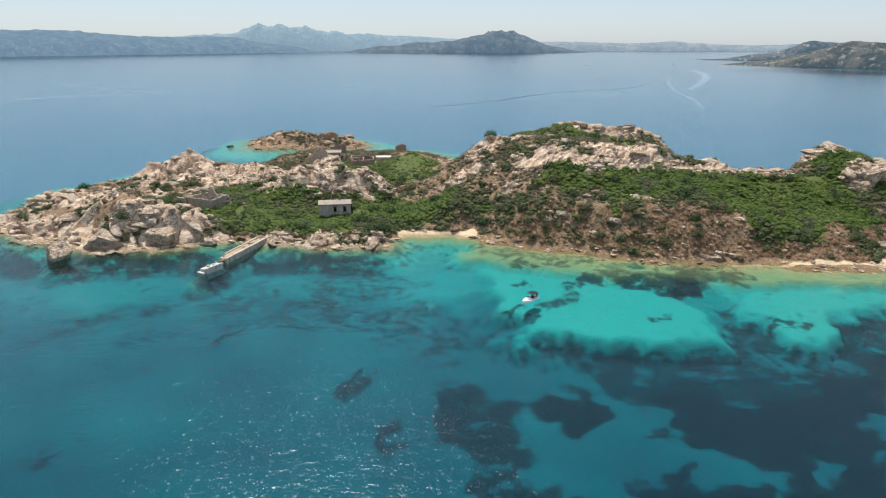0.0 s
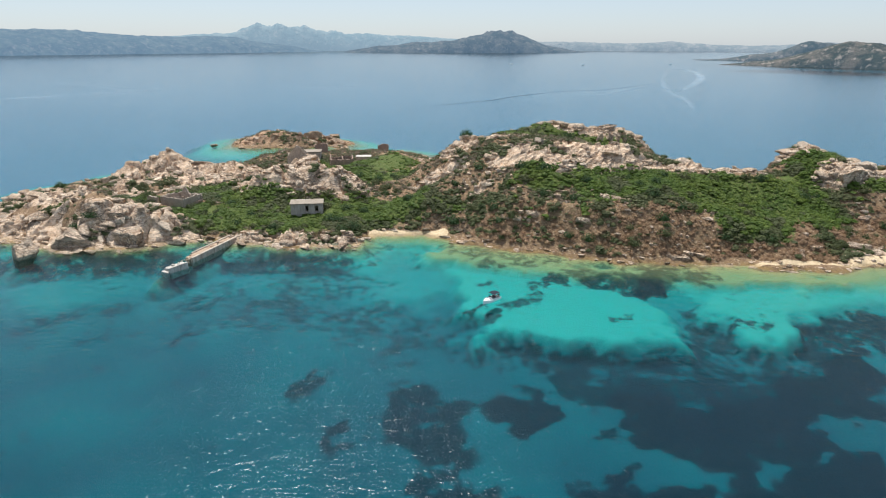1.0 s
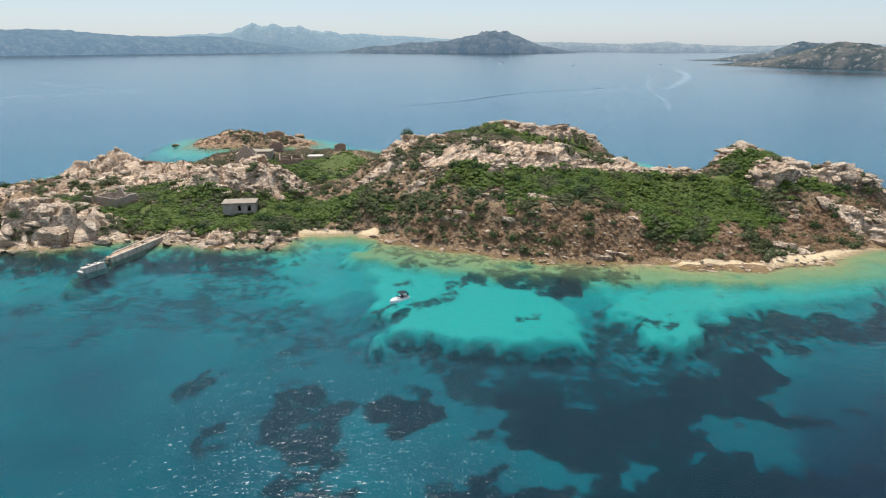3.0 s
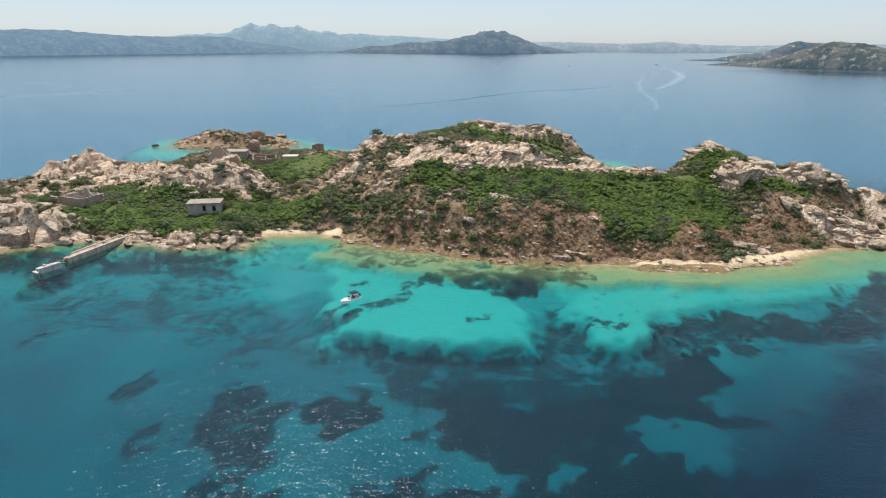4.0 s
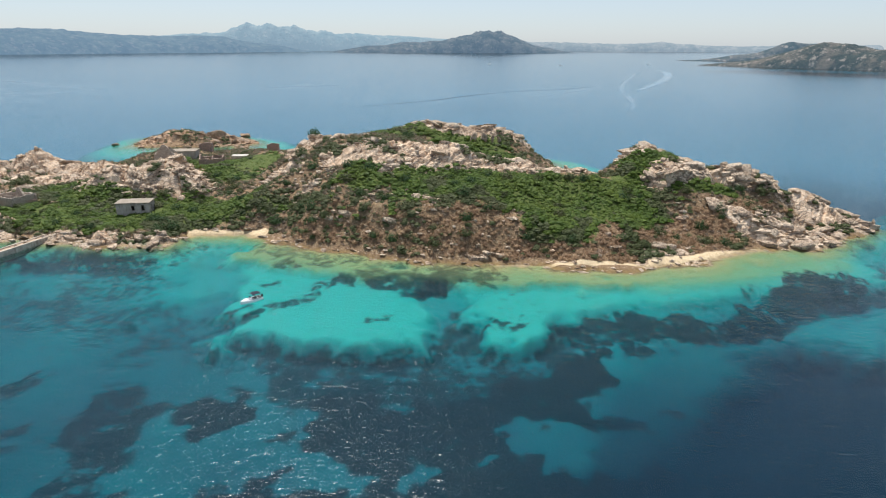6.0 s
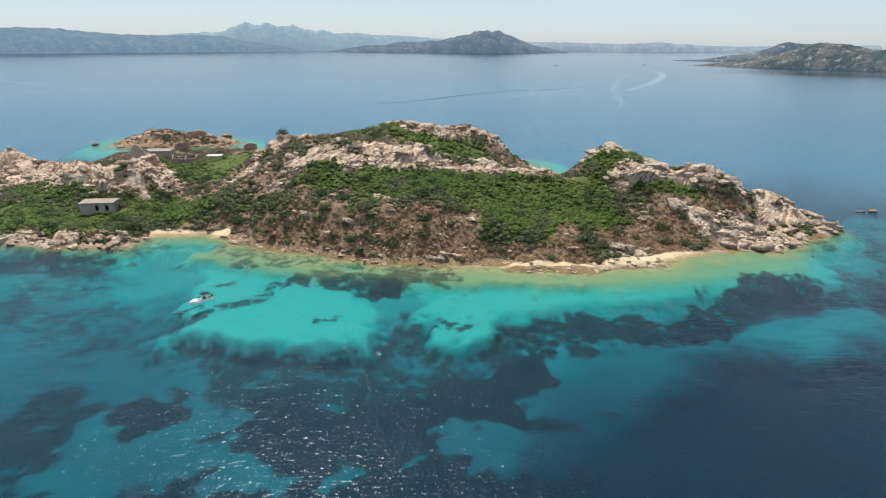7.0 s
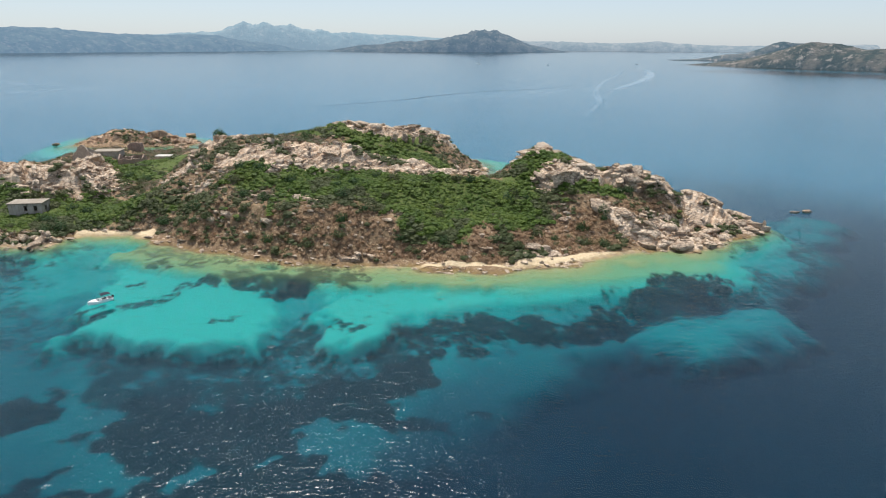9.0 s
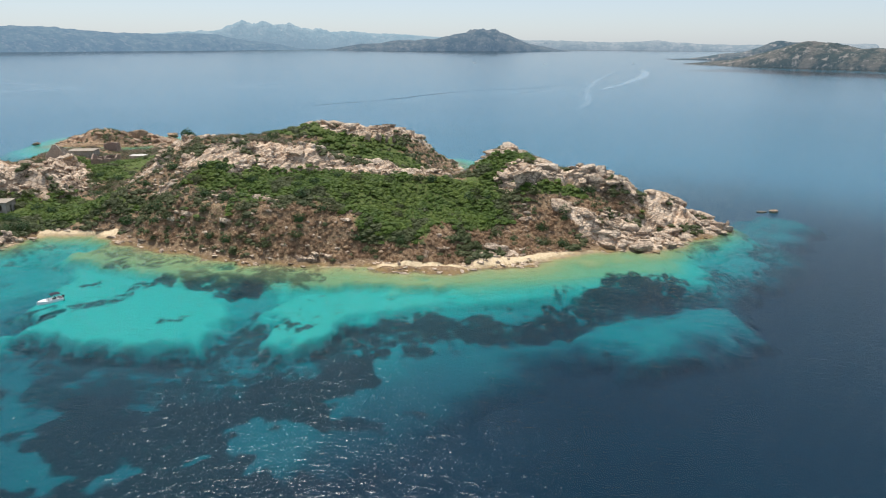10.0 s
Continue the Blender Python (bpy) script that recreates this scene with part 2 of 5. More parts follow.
def ramp(v, low, high):
    t = np.clip((v - low) / (high - low), 0, 1)
    return t * t * (3 - 2 * t)


# ---- the plan of the island ----
COAST_SOUTH = [(-118, 175), (-116, 162), (-112, 154), (-107, 147), (-102, 143), (-95, 139), (-85, 136), (-79, 133), (-71, 131), (-63, 132), (-57, 134), (-49, 138),
    (-42, 139), (-38, 136), (-31, 136), (-24, 133), (-15, 132), (-10, 133), (-7, 139), (-4, 142), (5, 142.5), (11, 140), (16, 135), (24, 131)]
COAST_EAST = [(32, 128), (40, 124), (48, 121), (58, 120), (66, 118), (76, 118), (80, 115.5), (91, 114.5), (96, 116.5), (103, 118), (112, 119.5), (120, 124),
    (129, 127), (138, 128), (145, 128.5), (149, 133), (156, 136), (162, 141), (167, 144.4), (165.5, 150), (155, 158), (145, 165), (128, 173), (115, 180)]
COAST_NORTH = [(104, 190), (99, 205), (102, 225), (100, 240), (90, 246), (70, 242), (50, 240), (30, 237), (15, 242), (5, 258), (-3, 267), (-25, 266), (-28, 272), (-29, 283),
    (-34, 284), (-33, 272), (-34, 264), (-44, 262), (-52, 256), (-58, 246), (-66, 234), (-75, 226), (-90, 222), (-103, 215), (-107, 204), (-116, 196), (-119, 186)]
ISLET = [(-81, 280), (-70, 278), (-55, 276), (-42, 280), (-30, 281), (-27, 287), (-33, 300), (-48, 310), (-70, 312), (-85, 308)]
# hills: the line of the crest from a to b, its half width and its height
HILLS_SOUTH = [
    (25, 166, 58, 153, 15.3, 0.5), (47, 143, 60, 140, 11.7, 8.2), (62, 150, 96, 147, 11.1, 0.9), (38, 211, 75, 222, 17.9, 12.9),
    (73, 227, 97, 237, 10.7, 1.9), (35, 177, 47, 203, 15.7, 3.0), (43, 128, 93, 130, 11.5, 5.2), (6, 149, 15, 159, 6.9, 4.3)]
HILLS_MAIN = [
    (27, 132, 28, 154, 10.5, 7.0), (62, 175, 74, 187, 17.6, 6.7), (14, 201, 22, 220, 13.6, 3.3), (76, 148, 84, 151, 11.8, 9.3),
    (20, 176, 46, 164, 14.7, 14.9), (39, 157, 54, 154, 6.5, 2.4), (60, 156, 77, 160, 6.5, 7.7), (50, 216, 58, 221, 6.5, 3.3),
    (34, 148, 40, 147, 6.5, 2.6)]
HILLS_EAST = [
    (109, 159, 117, 150, 9.5, 6.7), (117, 150, 151, 152, 7.2, 3.8), (150, 149, 165, 146, 6.5, 2.9), (94, 145, 127, 140, 9.7, 5.9),
    (96, 164, 102, 172, 10.8, 5.4), (113, 167, 120, 160, 6.5, 9.1), (130, 152, 137, 150, 6.5, 7.6), (140, 151.5, 146, 151.5, 5, 1.2), (105, 155, 109, 158, 7.4, 6.7)]
HILLS_WEST = [
    (-71, 144.5, -60, 144, 5, 2.5), (-60, 144, -54, 142.5, 4.5, 1.6), (-80, 146, -74, 146, 5, 0.6),
    (-37, 169, -18, 170, 6.5, 7.2), (-31, 196, -33, 206, 6.5, 3.3), (-72, 138.5, -56, 140, 4.5, 4.5), (-90, 157, -77, 147, 9.4, 5.9), (-99, 213, -82, 211, 6.5, 5.2), (-80, 211, -60, 208, 6.5, 3.4), (-102, 212.5, -98, 213, 4, 2), (-52, 228, -42, 236, 8, 2.5), (-85, 195, -56, 190, 11, 2.6), (-58, 214, -44, 222, 9, 2.4),
    (-63, 163, 0, 170, 25.9, 2.7), (-105, 190, -110, 180, 9.1, 0.8), (-15, 199, -6, 224, 12.1, 4.8), (-69, 297, -49, 283, 9.3, 4.0),
    (-22, 172, -18, 169, 6.5, 1.1), (-36, 200, -36, 216, 9.0, 3.3), (-36, 230, -17, 239, 13.6, 3.4)]
# ground cover: lines from a to b with a half width
ROCKS_WEST = [
    (-74, 146, -54, 144, 4.5),
    (-98, 186, -84, 182, 6), (-92, 193, -56, 189, 7), (-78, 179, -66, 177, 3), (-110, 153, -86, 140, 10), (-86, 141, -66, 136, 9), (-66, 137, -52, 139, 6), (-97, 160, -82, 150, 7), (-104, 170, -114, 190, 10), (-113, 195, -100, 213, 9),
    (-95, 172, -80, 178, 9), (-100, 210, -60, 205, 11), (-72, 148, -60, 143, 6), (-42, 172, -16, 167, 7), (-30, 200, -16, 178, 6), (-58, 205, -34, 200, 8), (-50, 186, -36, 184, 6), (-40, 139, -9, 135, 3.2)]
ROCKS_MAIN = [
    (29, 160, 50, 153.5, 5.5), (50, 153.5, 77, 156, 5.5), (38, 221, 62, 221, 6), (54, 215, 70, 217, 3.5), (74, 223, 98, 238, 8), (15, 173, 30, 175, 4), (7, 166, 16, 162, 3.5),     (42, 147, 43, 148, 2.2), (20, 150, 22, 152, 1.4), (-80, 291, -36, 289, 7), (-84, 296, -76, 284, 4), (80, 152, 92, 151, 2)]
ROCKS_EAST = [
    (106, 162, 118, 165, 6), (111, 148, 126, 150, 4.5), (124, 151.5, 152, 152, 6.5), (123, 138, 128, 134, 2), (128, 134, 140, 130, 3), (138, 130, 150, 135, 3.8), (136, 138, 152, 140, 4), (152, 147, 168, 146, 7), (104, 124, 108, 122, 2.5), (98, 118, 112, 121, 2)]
GREENS_WEST = [
    (-52, 152, -30, 150, 9), (-30, 146, -6, 148, 7), (-48, 172, -30, 158, 8), (-64, 176, -48, 178, 4), (-80, 166, -66, 167, 3), (-18, 156, 2, 154, 8), (-16, 200, -4, 215, 9), (-14, 190, 0, 192, 6),
    (-93, 158, -100, 163, 3), (-86, 146, -82, 146, 2.2), (-40, 206, -24, 212, 6), (-66, 291, -60, 290, 3), (-66, 153, -60, 154, 2.5), (-46, 147, -42, 147, 3)]
GREENS_MAIN = [
    (36, 147, 60, 145, 5), (50, 140, 84, 138, 7), (66, 142, 106, 142, 8), (84, 131, 100, 134, 5), (76, 128, 86, 126, 3.5), (40, 212, 76, 213, 6), (58, 198, 80, 200, 9),
    (10, 150, 16, 148, 2), (104, 148, 112, 152, 6), (106, 158, 112, 160, 4), (116, 141.5, 127, 143, 2.4), (78, 178, 90, 190, 12)]


THICKET = [(8, 156), (12, 155), (21, 154), (30, 144), (41, 140), (50, 133), (56, 129), (52, 127.5), (44, 128.5), (33, 133), (22, 138), (13, 144), (5, 147)]
BROWN_EAST = [(109, 146), (113, 142), (118, 141), (128, 142), (130, 138), (127, 135), (117, 131), (110, 133), (108, 139)]


def shore(X, Y, ring):
    """Distance to a closed outline, positive inside."""
    ends = ring[1:] + ring[:1]
    best, inside = np.full(X.shape, 1e9), np.zeros(X.shape, bool)
    for (ax, ay), (bx, by) in zip(ring, ends):
        dx, dy = bx - ax, by - ay
        t = np.clip(((X - ax) * dx + (Y - ay) * dy) / (dx * dx + dy * dy), 0, 1)
        best = np.minimum(best, (X - ax - t * dx) ** 2 + (Y - ay - t * dy) ** 2)
        if dy:
            inside ^= ((ay > Y) != (by > Y)) & (X < ax + dx * (Y - ay) / dy)
    return np.where(inside, 1, -1) * np.sqrt(best)


def along(X, Y, ax, ay, bx, by):
    """Distance to the line from a to b."""
    dx, dy = bx - ax, by - ay
    t = np.clip(((X - ax) * dx + (Y - ay) * dy) / (dx * dx + dy * dy + 1e-9), 0, 1)
    return np.hypot(X - ax - t * dx, Y - ay - t * dy)


def zone(X, Y, lines):
    """1 inside the lines' width, falling to 0 beyond it."""
    best = np.zeros(X.shape)
    for ax, ay, bx, by, wide in lines:
        best = np.maximum(best, np.clip(1.5 - along(X, Y, ax, ay, bx, by) / wide, 0, 1))
    return best


def slabs(X, Y, seed, long, wide, turn, step_high, tilt, cleft):
    """Tilted slabs of rock, long by wide along a strike, stepped against each other with clefts between."""
    c, s = math.cos(turn), math.sin(turn)
    U, V = (c * X + s * Y) / long, (c * Y - s * X) / wide
    iu, iv = np.floor(U), np.floor(V)
    first, second, plane = np.full(X.shape, 9.0), np.full(X.shape, 9.0), np.zeros(X.shape)
    for du in (-1, 0, 1):
        for dv in (-1, 0, 1):
            cu, cv = iu + du, iv + dv
            pu, pv = U - cu - hashed(cu, cv, seed), V - cv - hashed(cu, cv, seed + 5)
            far = np.hypot(pu, pv)
            own = (hashed(cu, cv, seed + 9) - 0.5) * step_high + tilt * ((hashed(cu, cv, seed + 13) - 0.5) * 2 * pu * long + (hashed(cu, cv, seed + 17) - 0.25) * 2 * pv * wide)
            near = far < first
            second = np.where(near, first, np.minimum(second, far))
            plane = np.where(near, own, plane)
            first = np.where(near, far, first)
    return plane - cleft * (1 - ramp(second - first, 0, 0.14))


def coast(X, Y):
    wx, wy = X + 1.3 * fbm(X / 5, Y / 5, 3, 3), Y + 1.3 * fbm(X / 5, Y / 5, 4, 3)
    return np.maximum(shore(wx, wy, COAST_SOUTH + COAST_EAST + COAST_NORTH), shore(wx, wy, ISLET))


# the bed of the sea: outlines of sea-grass meadows, mottled reefs and bare sand
MEADOW = [(25, 46), (25, 53), (26, 56), (27, 59), (31, 60), (34, 61), (36, 59), (35, 56), (39, 56), (42, 57), (42, 60), (40, 61), (36, 62), (34, 68), (34, 75), (38, 78), (45, 75), (52, 78), (60, 77), (70, 83), (80, 88),
    (82, 86), (80, 79), (76, 74), (77, 71), (84, 72), (82, 70), (77, 69), (72, 68), (67, 69), (65, 67), (66, 62), (71, 60), (78, 60), (87, 60), (98, 63), (112, 63), (128, 56), (140, 40), (60, 30)]
BAND = [(70, 88), (74, 94), (79, 98), (87, 100), (93, 98), (104, 100), (114, 106), (129, 116), (136, 117), (145, 113), (139, 105), (130, 101), (118, 94), (109, 92), (102, 91), (93, 88), (87, 87), (82, 89), (79, 86)]
MEADOW_WEST = [(0, 77), (1, 81), (7, 81), (11, 77), (16, 77), (20, 77), (25, 76), (25, 71), (22, 66), (20, 65), (18, 69), (15, 72), (13, 69), (12, 67), (14, 62), (11, 59), (14, 58), (19, 57), (21, 54), (20, 48), (11, 50), (7, 59),
    (5, 59), (3, 64), (0, 65), (-1, 69), (1, 72)]
MEADOW_CORE = [(17, 76), (21, 77), (25, 76), (25, 70), (22, 66), (20, 64), (18, 69)]
MEADOW_FAR = [(-49, 59), (-50, 64), (-48, 66), (-46, 68), (-44, 63), (-45, 59)]
REEF_EAST = [(13, 89), (15, 93), (20, 93), (27, 89), (34, 89), (49, 90), (52, 97), (53, 104), (59, 104), (60, 95), (62, 91), (70, 90), (77, 97), (84, 101), (84, 89), (78, 84), (68, 80), (57, 74), (45, 73), (35, 73), (28, 75), (24, 79), (18, 83)]
REEF_COVE = [(-42, 115), (-38, 125), (-28, 133), (-19, 137), (-10, 138), (-3, 126), (-1, 118), (-5, 112), (4, 106), (12, 108), (14, 101), (13, 93), (14, 88), (9, 87), (0, 88), (-9, 92), (-16, 95), (-22, 102), (-32, 104)]
REEF_WEST = [(-110, 128), (-95, 112), (-71, 100), (-68, 105), (-57, 112), (-49, 116), (-42, 126), (-32, 126), (-24, 126), (-18, 115), (-16, 99), (-23, 94), (-32, 99), (-39, 103), (-49, 107), (-57, 101), (-62, 95), (-80, 96), (-112, 112)]
REEF_SHORE = [(12, 133), (23, 127), (36, 123), (47, 118), (67, 117), (66, 112), (54, 108), (48, 105), (42, 113), (35, 121), (24, 120)]
ROCK_SHORE = [(47, 114), (55, 116), (56, 112), (54, 108), (48, 109)]
POOL_WEST = [(13, 113), (14, 125), (19, 123), (30, 120), (35, 124), (42, 114), (48, 105), (51, 98), (49, 88), (33, 88), (26, 89), (19, 92), (14, 89), (13, 93), (16, 97), (13, 102), (15, 105)]
POOL_EAST = [(56, 99), (60, 108), (77, 110), (100, 111), (121, 118), (134, 123), (133, 118), (109, 107), (94, 102), (82, 100), (77, 98), (71, 89), (64, 87), (61, 89), (60, 96)]
COVE_SAND = [(-8, 140), (-2, 142), (11, 139), (14, 123), (11, 113), (6, 108), (-1, 107), (-4, 111), (0, 117), (-1, 126)]
SAND_EAST = [(75, 73), (80, 83), (89, 89), (101, 90), (113, 93), (120, 97), (130, 103), (142, 105), (151, 102), (148, 95), (136, 92), (125, 90), (114, 90), (102, 82), (94, 74), (87, 67), (80, 61), (74, 60), (72, 64), (79, 68), (79, 72)]
SAND_PALE = [(118, 89), (119, 93), (128, 100), (137, 102), (147, 102), (146, 97), (135, 91), (124, 87)]
SAND_POINT = [(131, 118), (140, 124), (150, 128), (150, 122), (148, 114), (140, 111), (135, 114)]
SAND_TIP = [(155, 128), (163, 132), (167, 130), (162, 124), (155, 122)]
SAND_REEF = [(179, 166), (192, 177), (202, 174), (203, 162), (191, 151), (178, 148), (175, 155)]
SAND_WEST = [(-72, 110), (-69, 116), (-58, 117), (-56, 113), (-61, 110), (-68, 107)]
# tufts, boulders and clearings: lines from a to b with a half width
TUFTS = [(30, 65, 30.5, 66.5, 1.6), (-8, 63, -5, 72, 1.8), (-12, 78, -11, 83, 1.8), (32, 67, 31, 66, 1.5), (24, 103, 30, 105.5, 1.9), (30, 105, 31.5, 111, 2.3), (31, 111.5, 36, 114.5, 2.6), (20.5, 114, 22, 114, 1.7), (38, 112, 39, 112, 1.4), (47, 107, 48.5, 107, 1.5),
    (61, 95, 66.5, 94, 1.9), (12, 103, 17, 103, 1.8), (17, 97, 19, 98, 1.2), (40, 98, 43, 97, 1.0), (80, 72, 90, 70.5, 1.2), (-32, 100, -37, 98, 1.2)]
CLEARINGS = [(65, 66.5, 64.5, 69, 2), (47, 58, 48, 60, 1.5), (48, 58, 50, 59, 1.8), (57, 63, 58, 63, 1), (67, 67.5, 70, 67, 1.8), (68, 62.5, 69, 66, 1.6), (-23, 97, -18, 99, 2.4), (-29, 116, -25, 115, 1.6), (36.5, 58, 40, 59, 2.2)]


def land(X, Y):
    """Height of the ground and its cover: height, rock, green, sand, weed, shore distance."""
    d = coast(X, Y)
    inner = 0.12 * np.clip(d / 3, 0, 1) + 0.88 * ramp(d, 0.8, 10)
    h = 1.1 * (1 - np.exp(-np.maximum(d, 0) / 2.5))
    for ax, ay, bx, by, wide, high in HILLS_SOUTH + HILLS_MAIN + HILLS_EAST + HILLS_WEST:
        h = h + inner * high * np.exp(-((along(X, Y, ax, ay, bx, by) / wide) ** 2))
    rock = zone(X, Y, ROCKS_WEST + ROCKS_MAIN + ROCKS_EAST)
    green = zone(X, Y, GREENS_WEST + GREENS_MAIN) * ramp(d, 1.5, 4)
    green = np.maximum(green, 0.36 * ramp(shore(X, Y, THICKET), -2, 2)) * (1 - zone(X, Y, [(83, 152, 91, 147, 2.2)])) * (1 - 0.8 * ramp(shore(X, Y, BROWN_EAST), -1, 1.5))
    sand = np.maximum(zone(X, Y, [(-5, 142, 11, 141.3, 1.9), (100, 118.5, 128, 126.5, 1.5), (66, 118.5, 98, 117, 0.6)]), 0) * (d < 4.5)
    rock = rock - 0.6 * zone(X, Y, [(-79, 142, -72, 143, 1.7), (-98, 152, -92, 149, 1.8), (-88, 147, -78, 145, 1.6), (-70, 150, -60, 150, 3), (130, 143, 140, 144.5, 1.3)])
    rock = rock - 0.45 * ramp(fbm(X / 7, Y / 7, 19, 3), 0.0, 0.45) * ramp(X, -48, -58)
    rock = np.clip(rock * (1 - 0.8 * np.clip(sand * 1.5, 0, 1)), 0, 1)
    green = green * (1 - 0.7 * (rock > 0.75))
    # granite: blocks with deep joints between them, of two sizes
    wx, wy = X + 1.5 * fbm(X / 6, Y / 6, 11, 2), Y + 1.5 * fbm(X / 6, Y / 6, 12, 2)
    broken = 0.25 + 0.75 * ramp(fbm(X / 13, Y / 13, 18, 2), -0.35, 0.35)
    relief = slabs(wx, wy, 21, 10.0, 5.5, -0.5, 2.5, 0.15, 2.0) + broken * (slabs(wx, wy, 31, 3.6, 1.8, -0.35, 1.4, 0.28, 1.1) + slabs(wx, wy, 35, 1.6, 1.2, 0.4, 0.5, 0.2, 0.25))
    bed = (-0.55 * X + 0.83 * Y + 1.4 * fbm(X / 6, Y / 6, 15, 3)) / 2.2
    strata = 0.5 - (bed - np.floor(bed))
    ledge = slabs(wx, wy, 41, 9.0, 3.0, 0.58, 0.8, 0.1, 0.7) + slabs(wx, wy, 45, 3.6, 1.5, 0.58, 0.5, 0.15, 0.4)
    relief = np.where((X > 20) & (X < 82), 0.8 * ledge + 0.8 * strata, relief)
    h = h + ramp(rock, 0.3, 0.62) * ramp(d, 0, 3.5) * relief * (0.85 - 0.35 * ramp(X, 100, 115))
    h = h + ramp(d, 1, 8) * (0.35 * fbm(X / 7, Y / 7, 41, 4) + 0.12 * fbm(X / 1.7, Y / 1.7, 45, 3))
    out = np.maximum(-d, 0)
    depth = 0.05 + 0.24 * np.minimum(out, 6) + 3.9 * (1 - np.exp(-np.maximum(out - 4, 0) / 17)) * ramp(Y, 320, 100) + 4.2 * (1 - np.exp(-np.maximum(out - 6, 0) / 22)) * ramp(Y, 100, 320)
    depth = depth + 4.0 * ramp(X - 0.9 * (Y - 60), 54, 98) * ramp(out, 12, 30) + 1.7 * ramp(X, 134, 168) * ramp(out, 3, 12) + 0.3 * ramp(Y, 76, 104) * ramp(X, 0, -25) * ramp(out, 1, 6) + 0.35 * fbm(X / 14, Y / 14, 51, 4) * ramp(out, 3, 12)
    depth = depth * (1 - 0.7 * zone(X, Y, [(70, 116, 98, 114.5, 1.8), (98, 112.5, 140, 121, 7)]))
    depth = depth * (1 - 0.75 * zone(X, Y, [(-47, 116, -38, 138, 2.5), (-82, 126, -82, 129, 4)])) + 1.2 * zone(X, Y, [(-110, 138, -84, 126, 6), (-84, 126, -50, 128, 6), (-36, 129, -14, 125, 5)]) * ramp(out, 0.5, 4)
    depth = depth * (1 - 0.5 * ramp(Y, 185, 215) * (1 - ramp(out, 12, 45)))
    fx, fy = X + 2.6 * fbm(X / 8, Y / 8, 61, 3) + 1.3 * fbm(X / 2.6, Y / 2.6, 64, 3), Y + 2.6 * fbm(X / 8, Y / 8, 67, 3) + 1.3 * fbm(X / 2.6, Y / 2.6, 70, 3)
    bare = np.zeros(X.shape)
    depth = depth * (1 - 0.78 * zone(fx, fy, [(13, 131, 36, 119.5, 5), (36, 119.5, 70, 112.5, 5), (70, 113, 98, 111.5, 3.5)]))
    for ring, level, clean, soft in ((POOL_WEST, 1.9, 0.72, 1), (POOL_EAST, 1.8, 0.72, 1), (COVE_SAND, 2.9, 0.3, 1.5), (SAND_EAST, 5.0 + 0.07 * np.clip(88 - Y, 0, 40), 0.85, 2.2), (SAND_PALE, 3.9, 0.85, 3.0), (SAND_POINT, 2.0, 0.85, 1), (SAND_TIP, 3.3, 0.8, 1.5), (SAND_REEF, 4.4, 0.5, 2.5), (SAND_WEST, 3.4, 0.8, 1.5)):
        within = shore(fx, fy, ring)
        depth = depth + (np.minimum(depth, level) - depth) * ramp(within, -3.0 * soft, 2.2 * soft)
        bare = np.maximum(bare, clean * ramp(within, -1.8 * soft, 1.2 * soft))
    sand_spots = zone(fx, fy, CLEARINGS)
    depth = depth + (np.minimum(depth, 5.4) - depth) * sand_spots
    depth = np.clip(depth, 0.05 + 0.3 * ramp(out, 0.5, 4), 7.8) + 8 * (1 - 0.5 * ramp(X, 60, 260)) * ramp(Y, 165, 240 + 110 * ramp(X, 60, 160)) * ramp(out, 10, 45) + 3.5 * ramp(X, 165, 300) * ramp(out, 15, 90)
    z = np.where(d > 0, h, -np.maximum(depth * ramp(out, 0, 1.5), 0.02))
    weed = (0.04 + 0.16 * ramp(Y, 78, 94) * ramp(Y, 175, 150)) * ramp(out, 3, 8)
    for ring, much, soft in ((REEF_COVE, 0.46, 4), (REEF_WEST, 0.46, 4), (REEF_EAST, 0.66, 2.5)):
        weed = np.maximum(weed, much * ramp(shore(fx, fy, ring), -soft, soft))
    weed = np.maximum(weed, 0.6 * np.maximum(ramp(X, 138, 160), ramp(X - 0.9 * (Y - 60), 70, 104)) * ramp(out, 3, 9))
    weed = np.maximum(weed, 0.72 * zone(X, Y, [(-46, 116, -40, 134, 2.5), (-110, 139, -84, 128, 5), (-84, 128, -50, 130, 6), (-38, 130, -12, 127, 4)]))
    shallow = zone(X, Y, [(-4, 140.5, 10, 139.5, 1.5), (98, 115, 142, 122, 7), (64, 112, 98, 110, 5)])
    weed = np.maximum(weed, 0.5 * ramp(out, 0.3, 1.5) * (1 - ramp(out, 3.5, 9)) * (1 - shallow))
    weed = weed * (1 - bare)
    for ring, much, soft in ((MEADOW, 1.0, 1.6), (BAND, 0.78, 1.6), (MEADOW_WEST, 0.76, 1.8), (MEADOW_CORE, 1.0, 1.4), (MEADOW_FAR, 0.6, 3), (ROCK_SHORE, 1.0, 1.2), (REEF_SHORE, 0.7, 2)):
        weed = np.maximum(weed, much * ramp(shore(fx, fy, ring), -soft, soft))
    weed = np.maximum(weed, 0.68 * zone(fx, fy, TUFTS))
    weed = weed * (1 - sand_spots)
    return z, rock, green, sand, weed, d


